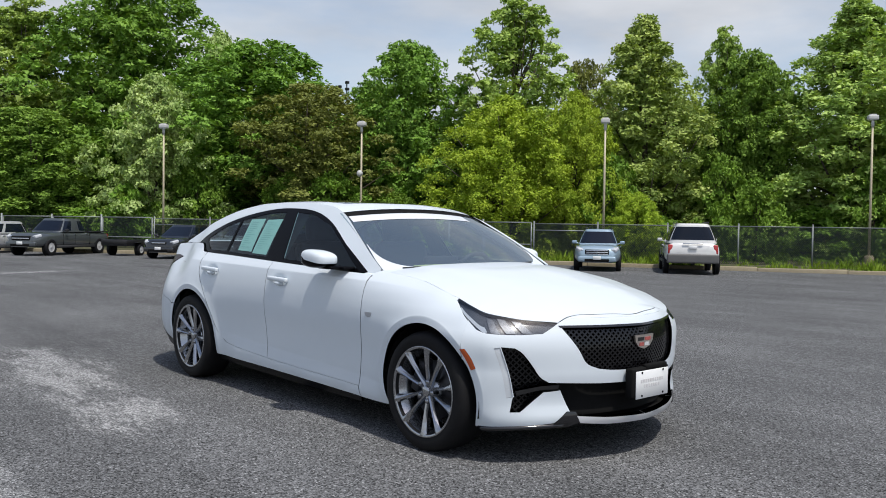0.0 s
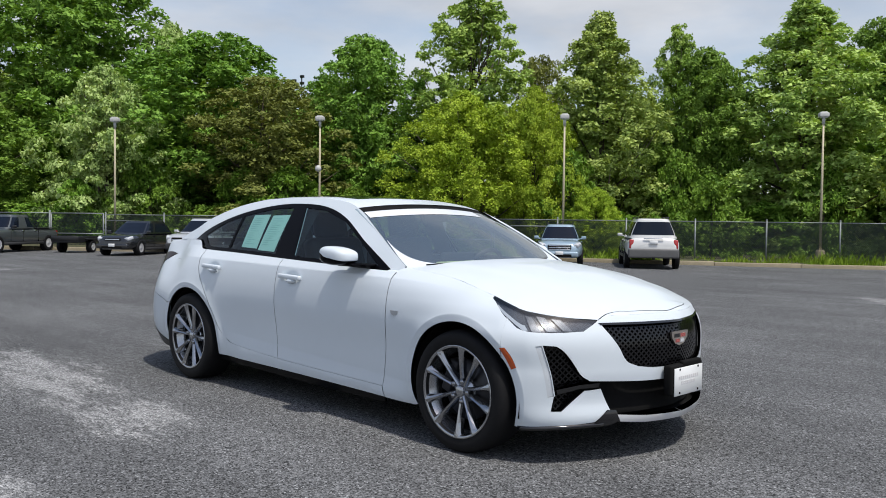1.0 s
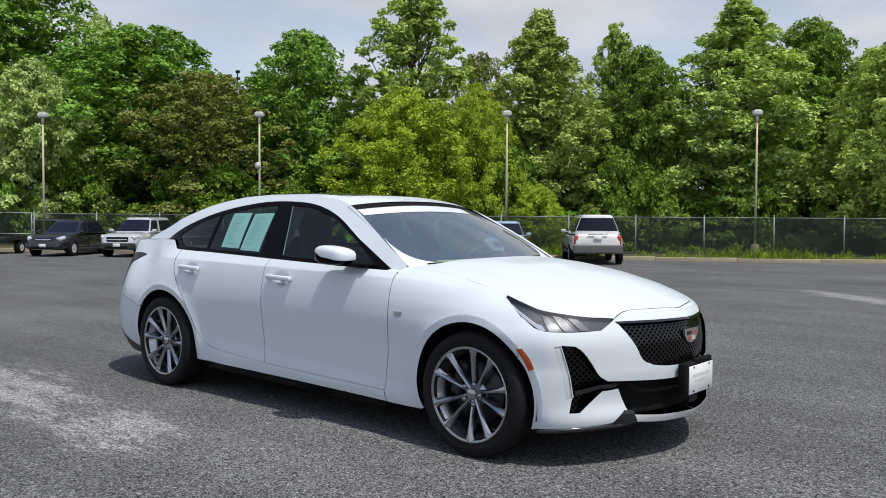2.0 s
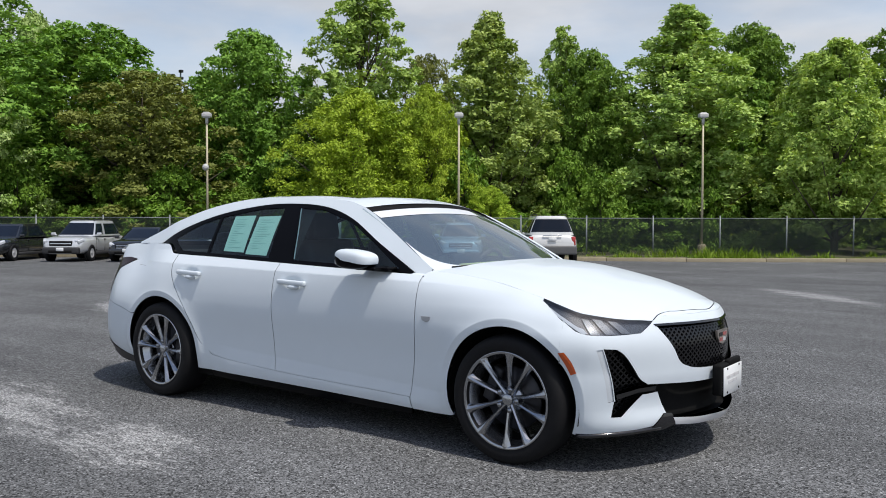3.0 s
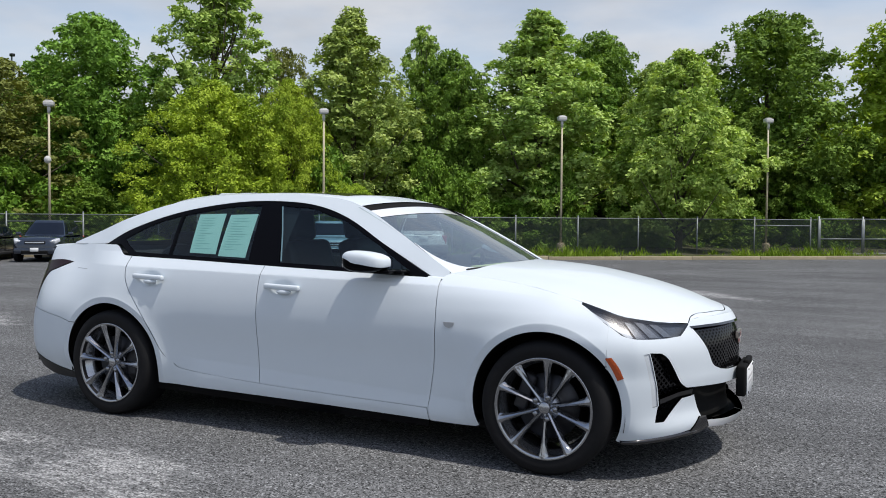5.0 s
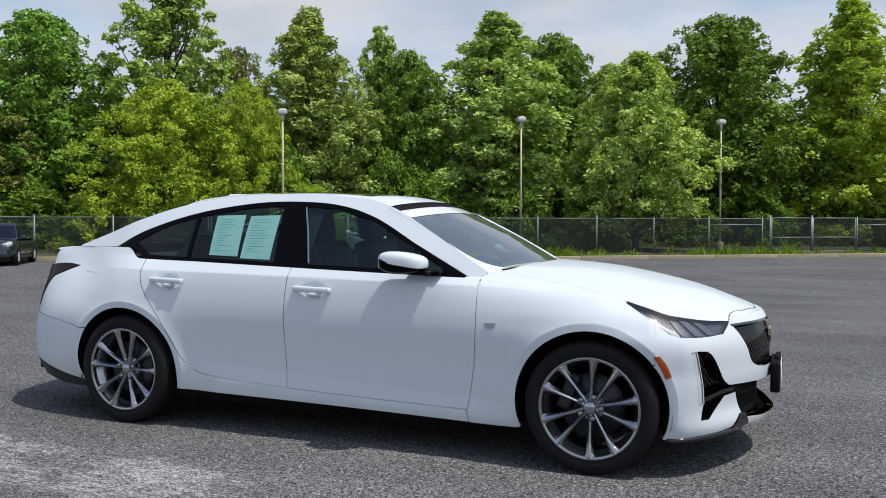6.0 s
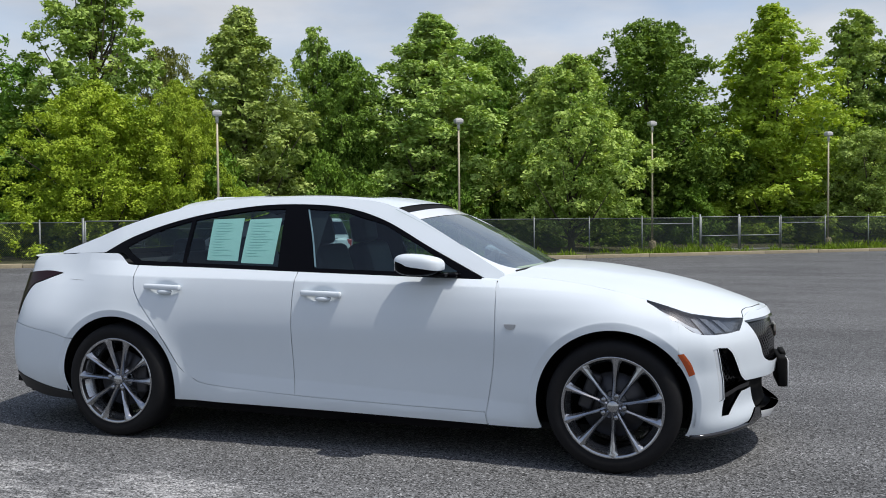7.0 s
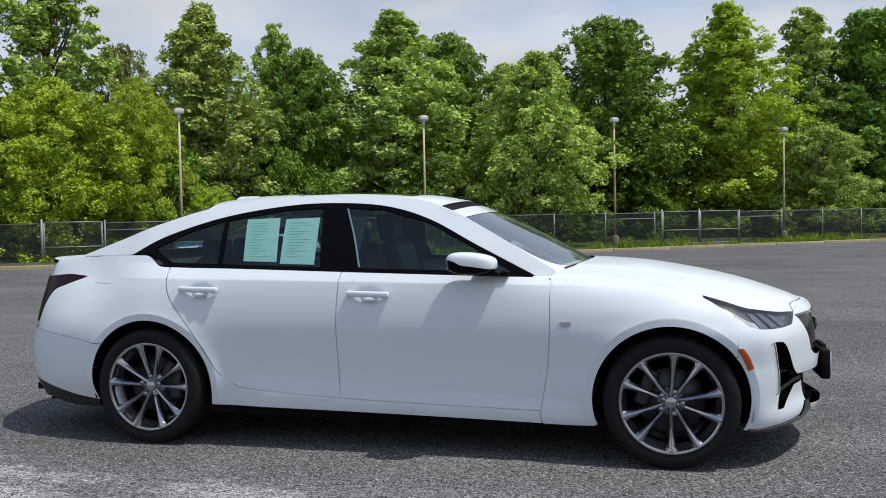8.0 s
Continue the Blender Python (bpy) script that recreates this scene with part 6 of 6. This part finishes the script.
def parked(label, a, n, nose_out, paint, length, width, height, nose, belt_h, screen_x, tail_x, deck=None, pickup=False, r=.35, rack=False, cladding=None, scale=.80, low=.25,
           grille="bars"):
    """A parked road vehicle. screen_x: foot and head of the windscreen; tail_x: head and foot of the rear glass; deck: height of a boot lid."""
    p = spot(a, n)
    z = float(ground_z(np.array([p.x]), np.array([p.y]))[0])
    car = tagged(empty("parked_car", (p.x, p.y, z), TURN_FENCE + (-90 if nose_out else 90)), label, "car", "vehicles parked along the fence")
    car.scale = (scale, scale, scale)
    L, H, W = length / 2, height, width / 2
    xf, xh = screen_x
    xt, xb = tail_x
    tail = deck or (belt_h - .04 if pickup else belt_h)
    ax_f, ax_r = L - .88, -L + .92
    top_z = knots([-L, -L + .03, -L + .12, xb - .02, xb + .25, xf - .05, xf + .12, L - .50, L - .20, L - .07, L],
                  [low + .50, tail - .12, tail - .01, tail + .01, belt_h, belt_h + .01, belt_h - .01, nose + .01, nose - .05, nose - .15, nose - .34])
    part("body", smooth_body(L, width, low, top_z, (ax_f, ax_r), r), paint, car)
    w0, w1 = W * .93, W * .93 - (H - belt_h) * .42

    def cabin(theta, t, lift=0.0):
        """The glasshouse: rounded plans that shrink from the belt to the roof."""
        x0, x1 = xb + (xt - xb) * t, xf + (xh - xf) * t
        b = w0 + (w1 - w0) * (.7 * t + .3 * t * t) + lift
        half = (x1 - x0) / 2 + lift
        c, s_ = np.cos(theta), np.sin(theta)
        return np.column_stack([(x0 + x1) / 2 + half * np.sign(c) * np.abs(c) ** .36, b * np.sign(s_) * np.abs(s_) ** .36, np.full(len(theta), belt_h - .03 + (H - .05 - belt_h + .03) * t)])
    m = 48
    around = np.linspace(0, 2 * math.pi, m, endpoint=False) + math.pi / m
    rings = [cabin(around, t) for t in (0, .25, .5, .75, .92, 1.0)]
    core = np.array([(xt + xh) / 2, 0, 0])
    for k, up in ((.985, .018), (.95, .034), (.80, .046), (.5, .05)):
        rings.append((rings[5] - core) * (k, k, 1) + core + (0, 0, up))
    verts = np.vstack(rings)
    faces = [(i * m + k, i * m + (k + 1) % m, (i + 1) * m + (k + 1) % m, (i + 1) * m + k) for i in range(len(rings) - 1) for k in range(m)]
    faces.append(tuple((len(rings) - 1) * m + k for k in range(m)))
    part("cabin", raw("cabin", verts, faces, True), paint, car)

    def pane(name, a0, a1, t0, t1, label=""):
        th = np.radians(np.linspace(a0, a1, 12))
        rows = [cabin(th, t, .006) for t in np.linspace(t0, t1, 5)]
        v = np.vstack(rows)
        f = [(i * 12 + k, i * 12 + k + 1, (i + 1) * 12 + k + 1, (i + 1) * 12 + k) for i in range(4) for k in range(11)]
        part(name, raw(name, v, f, True), CAR_GLASS, car, label)
    pane("windscreen", -43, 43, .10, .90, "dark reflecting windscreen")
    pane("rear_window", 138, 222, .18 if not pickup else .2, .88)
    cuts = (52, 84, 88, 112, 115, 131) if not pickup else (54, 88, 92, 126)
    for s in (-1, 1):
        for k in range(0, len(cuts), 2):
            pane("side_window", s * cuts[k], s * cuts[k + 1], .12, .86)
        for xx in (ax_f, ax_r):
            road_wheel(car, xx, s * (W - .085), s, r)
        part("door_mirror", merged([box(.11, .20, .13, (xf - .32, s * (W + .05), belt_h + .06), .045, 3), box(.06, .14, .04, (xf - .30, s * (W - .04), belt_h + .02), .012, 1)]), paint if not pickup else SATIN_BLACK, car)
        lamp = part("head_lamp", box(.34, .36, .155, (L - .25, s * (W * .68), nose - .165), .06, 4, Euler((0, radians(16), radians(-24 * s))).to_matrix()), HEAD_GLASS, car, "clear head lamp")
        part("lamp_core", box(.05, .13, .09, (L - .095, s * (W * .60), nose - .185), .03, 3, Euler((0, 0, radians(-24 * s))).to_matrix()), CHROME, lamp)
        part("fog_lamp", box(.06, .15, .09, (L - .085, s * (W * .68), low + .20), .03, 2, Euler((0, 0, radians(-18 * s))).to_matrix()), MATTE_BLACK, car)
        tall = .34 if not deck else .15
        part("tail_light", box(.13, .17, tall, (-L + .085, s * W * .80, tail - .08 - tall / 2), .035, 2), TAIL_GLASS, car, "red tail lamp")
        part("sill", box(2 * L - 2.6, .05, .12, (0, s * (W * .975), low + .05), .02, 1), cladding or DARK_CLAD, car)
        for hx in (xf - 1.05, xf - 1.95):
            if not (pickup and hx < xb + .1):
                part("door_handle", box(.18, .04, .035, (hx, s * (W * .99), belt_h - .13), .012, 1), CHROME if pickup else paint, car)
                part("door_gap", box(.012, .02, belt_h - low - .26, (hx + (.90 if hx > 0 else .92), s * (W * .988), (belt_h + low) / 2 + .02), .003, 1), MATTE_BLACK, car)
    wide, deep = (W * 1.02, .22) if grille != "slim" else (W * .80, .12)
    gz = nose - .27 if grille != "slim" else nose - .22
    gr = part("grille", box(.12, wide, deep, (L - .055, 0, gz), .04, 3), MATTE_BLACK, car)
    for dz in ((-.07, 0, .07) if grille == "bars" else (0,)):
        part("grille_bar", box(.03, wide * .92, .030 if grille == "bars" else .055, (L + .006, 0, gz + dz), .012, 2), CHROME, gr)
    part("badge", box(.02, .13, .05, (L + .020, 0, gz), .015, 2), CHROME, gr)
    part("front_bumper", box(.24, W * 1.62, .22 if not cladding else .28, (L - .05, 0, low + .19), .085, 5), cladding or paint, car)
    part("lower_intake", box(.05, W * 1.05, .11, (L + .052, 0, low + .15), .025, 2), MATTE_BLACK, car)
    part("skid_plate", box(.05, W * 1.0, .035, (L + .04, 0, low + .065), .012, 1), GREY_CLAD, car)
    part("rear_bumper", box(.26, W * 1.84, .24 if not cladding else .34, (-L + .03, 0, low + .20), .075, 5), cladding or paint, car)
    part("plate", box(.02, .30, .14, (-L - .03 if not nose_out else L + .078, 0, low + .24 if nose_out else low + .62), .005, 1), PLATE_WHITE, car, "pale plate")
    if not nose_out:
        part("tailgate_handle", box(.04, W * .72, .045, (-L - .004, 0, low + .76), .012, 2), CHROME, car)
        part("tow_bar", box(.12, .12, .08, (-L - .06, 0, low + .02), .015, 1), MATTE_BLACK, car)
    if rack:
        for s in (-1, 1):
            yy = s * (w1 - .07)
            part("roof_bar", tube([(xt + .12, yy, H - .02), (xt + .22, yy, H + .045), (xh - .22, yy, H + .045), (xh - .10, yy, H - .02)], .018, 6), SATIN_BLACK, car)
    if pickup:
        part("bed", box(xb + L - .22, width - .34, .03, ((xb - L) / 2 + .02, 0, tail + .012), .01, 1), MATTE_BLACK, car)
        for s in (-1, 1):
            part("bed_rail", box(xb + L - .10, .07, .05, ((xb - L) / 2 + .03, s * (W * .90), tail + .02), .015, 1), SATIN_BLACK, car)
            part("bed_gap", box(.02, .03, tail - low - .15, (xb - .02, s * (W * .985), (tail + low) / 2 + .04), .003, 1), MATTE_BLACK, car)
    return car


def paint_of(name, base, rough=.3, metal=0.0):
    return shader(name, base, rough, metal=metal, coat=1.0, grain=.03, grain_scale=6)


PICKUP_GREY, SILVER, BLACK_CAR = paint_of("slate_paint", (.075, .085, .090), .35, .3), paint_of("silver_paint", (.60, .61, .62), .32, .4), paint_of("black_paint", (.014, .015, .017), .25)
ICE_BLUE, OLD_WHITE, NAVY = paint_of("ice_blue_paint", (.30, .40, .48), .32, .3), paint_of("off_white_paint", (.66, .66, .65), .35), paint_of("navy_paint", (.018, .026, .042), .25, .2)
DARK_CLAD = shader("dark_cladding", (.030, .030, .032), .6, grain=.1)
GREY_CLAD = shader("grey_cladding", (.11, .11, .11), .6, grain=.1)

parked("silver compact crossover parked nose out by the fence", -43.6, -3.6, True, SILVER, 4.4, 1.80, 1.62, .98, 1.02, (1.15, .35), (-1.75, -2.05), grille="slim")
parked("slate grey crew-cab pickup truck parked nose out", -40.4, -3.6, True, PICKUP_GREY, 5.5, 1.92, 1.76, 1.08, 1.13, (1.15, .52), (-.85, -1.02), pickup=True, r=.39, low=.36, grille="wide", scale=.82)
parked("black four-door crossover parked nose out by the fence", -34.8, -3.8, True, BLACK_CAR, 4.7, 1.87, 1.60, .96, 1.02, (1.20, .30), (-1.55, -2.05), r=.36, grille="slim", scale=.79)
parked("silver sport utility vehicle with roof bars, parked nose out", -32.2, -3.7, True, SILVER, 4.8, 1.84, 1.70, 1.02, 1.06, (1.20, .42), (-1.85, -2.20), rack=True, cladding=DARK_CLAD, low=.28, grille="wide", scale=.81)
parked("black four-door family sedan parked nose out", -30.05, -3.7, True, BLACK_CAR, 4.8, 1.86, 1.46, .90, .96, (1.20, .20), (-1.05, -1.75), deck=1.02, r=.34, scale=.79)
parked("dark navy crossover parked nose out by the fence", -28.0, -3.7, True, NAVY, 4.5, 1.84, 1.62, .98, 1.02, (1.15, .35), (-1.70, -2.08), grille="slim")
parked("ice blue compact sport utility vehicle facing the lot", -19.05, -3.9, True, ICE_BLUE, 4.4, 1.80, 1.66, 1.02, 1.06, (1.05, .45), (-1.85, -2.05), rack=True, low=.30, scale=.84)
parked("off-white full-size utility vehicle backed onto the lot", -16.05, -3.6, False, OLD_WHITE, 5.0, 2.02, 1.92, 1.10, 1.20, (.95, .40), (-2.22, -2.40), rack=True, r=.40, cladding=GREY_CLAD, scale=.86, low=.40)


def utility_trailer(a, n):
    p = spot(a, n)
    z = float(ground_z(np.array([p.x]), np.array([p.y]))[0])
    t = tagged(empty("trailer", (p.x, p.y, z), TURN_FENCE - 90), "low black utility trailer parked by the fence", "trailer")
    part("bed", box(1.9, 1.3, .08, (0, 0, .50), .02, 1), SATIN_BLACK, t)
    for s in (-1, 1):
        part("side_rail", box(1.9, .04, .22, (0, s * .64, .64), .01, 1), SATIN_BLACK, t)
        part("mudguard", box(.80, .24, .05, (0, s * .74, .62), .02, 2), SATIN_BLACK, t)
        road_wheel(t, 0, s * .74, s, .28)
    part("tailboard", box(.04, 1.3, .22, (.95, 0, .64), .01, 1), SATIN_BLACK, t)
    part("drawbar", box(1.2, .10, .08, (-1.7, 0, .55), .02, 1), SATIN_BLACK, t)
    part("jack_leg", tube([(-2.2, 0, .0), (-2.2, 0, .6)], .03, 8), GALVANISED, t)
    return t


utility_trailer(-37.7, -3.2).scale = (.85, .85, .85)
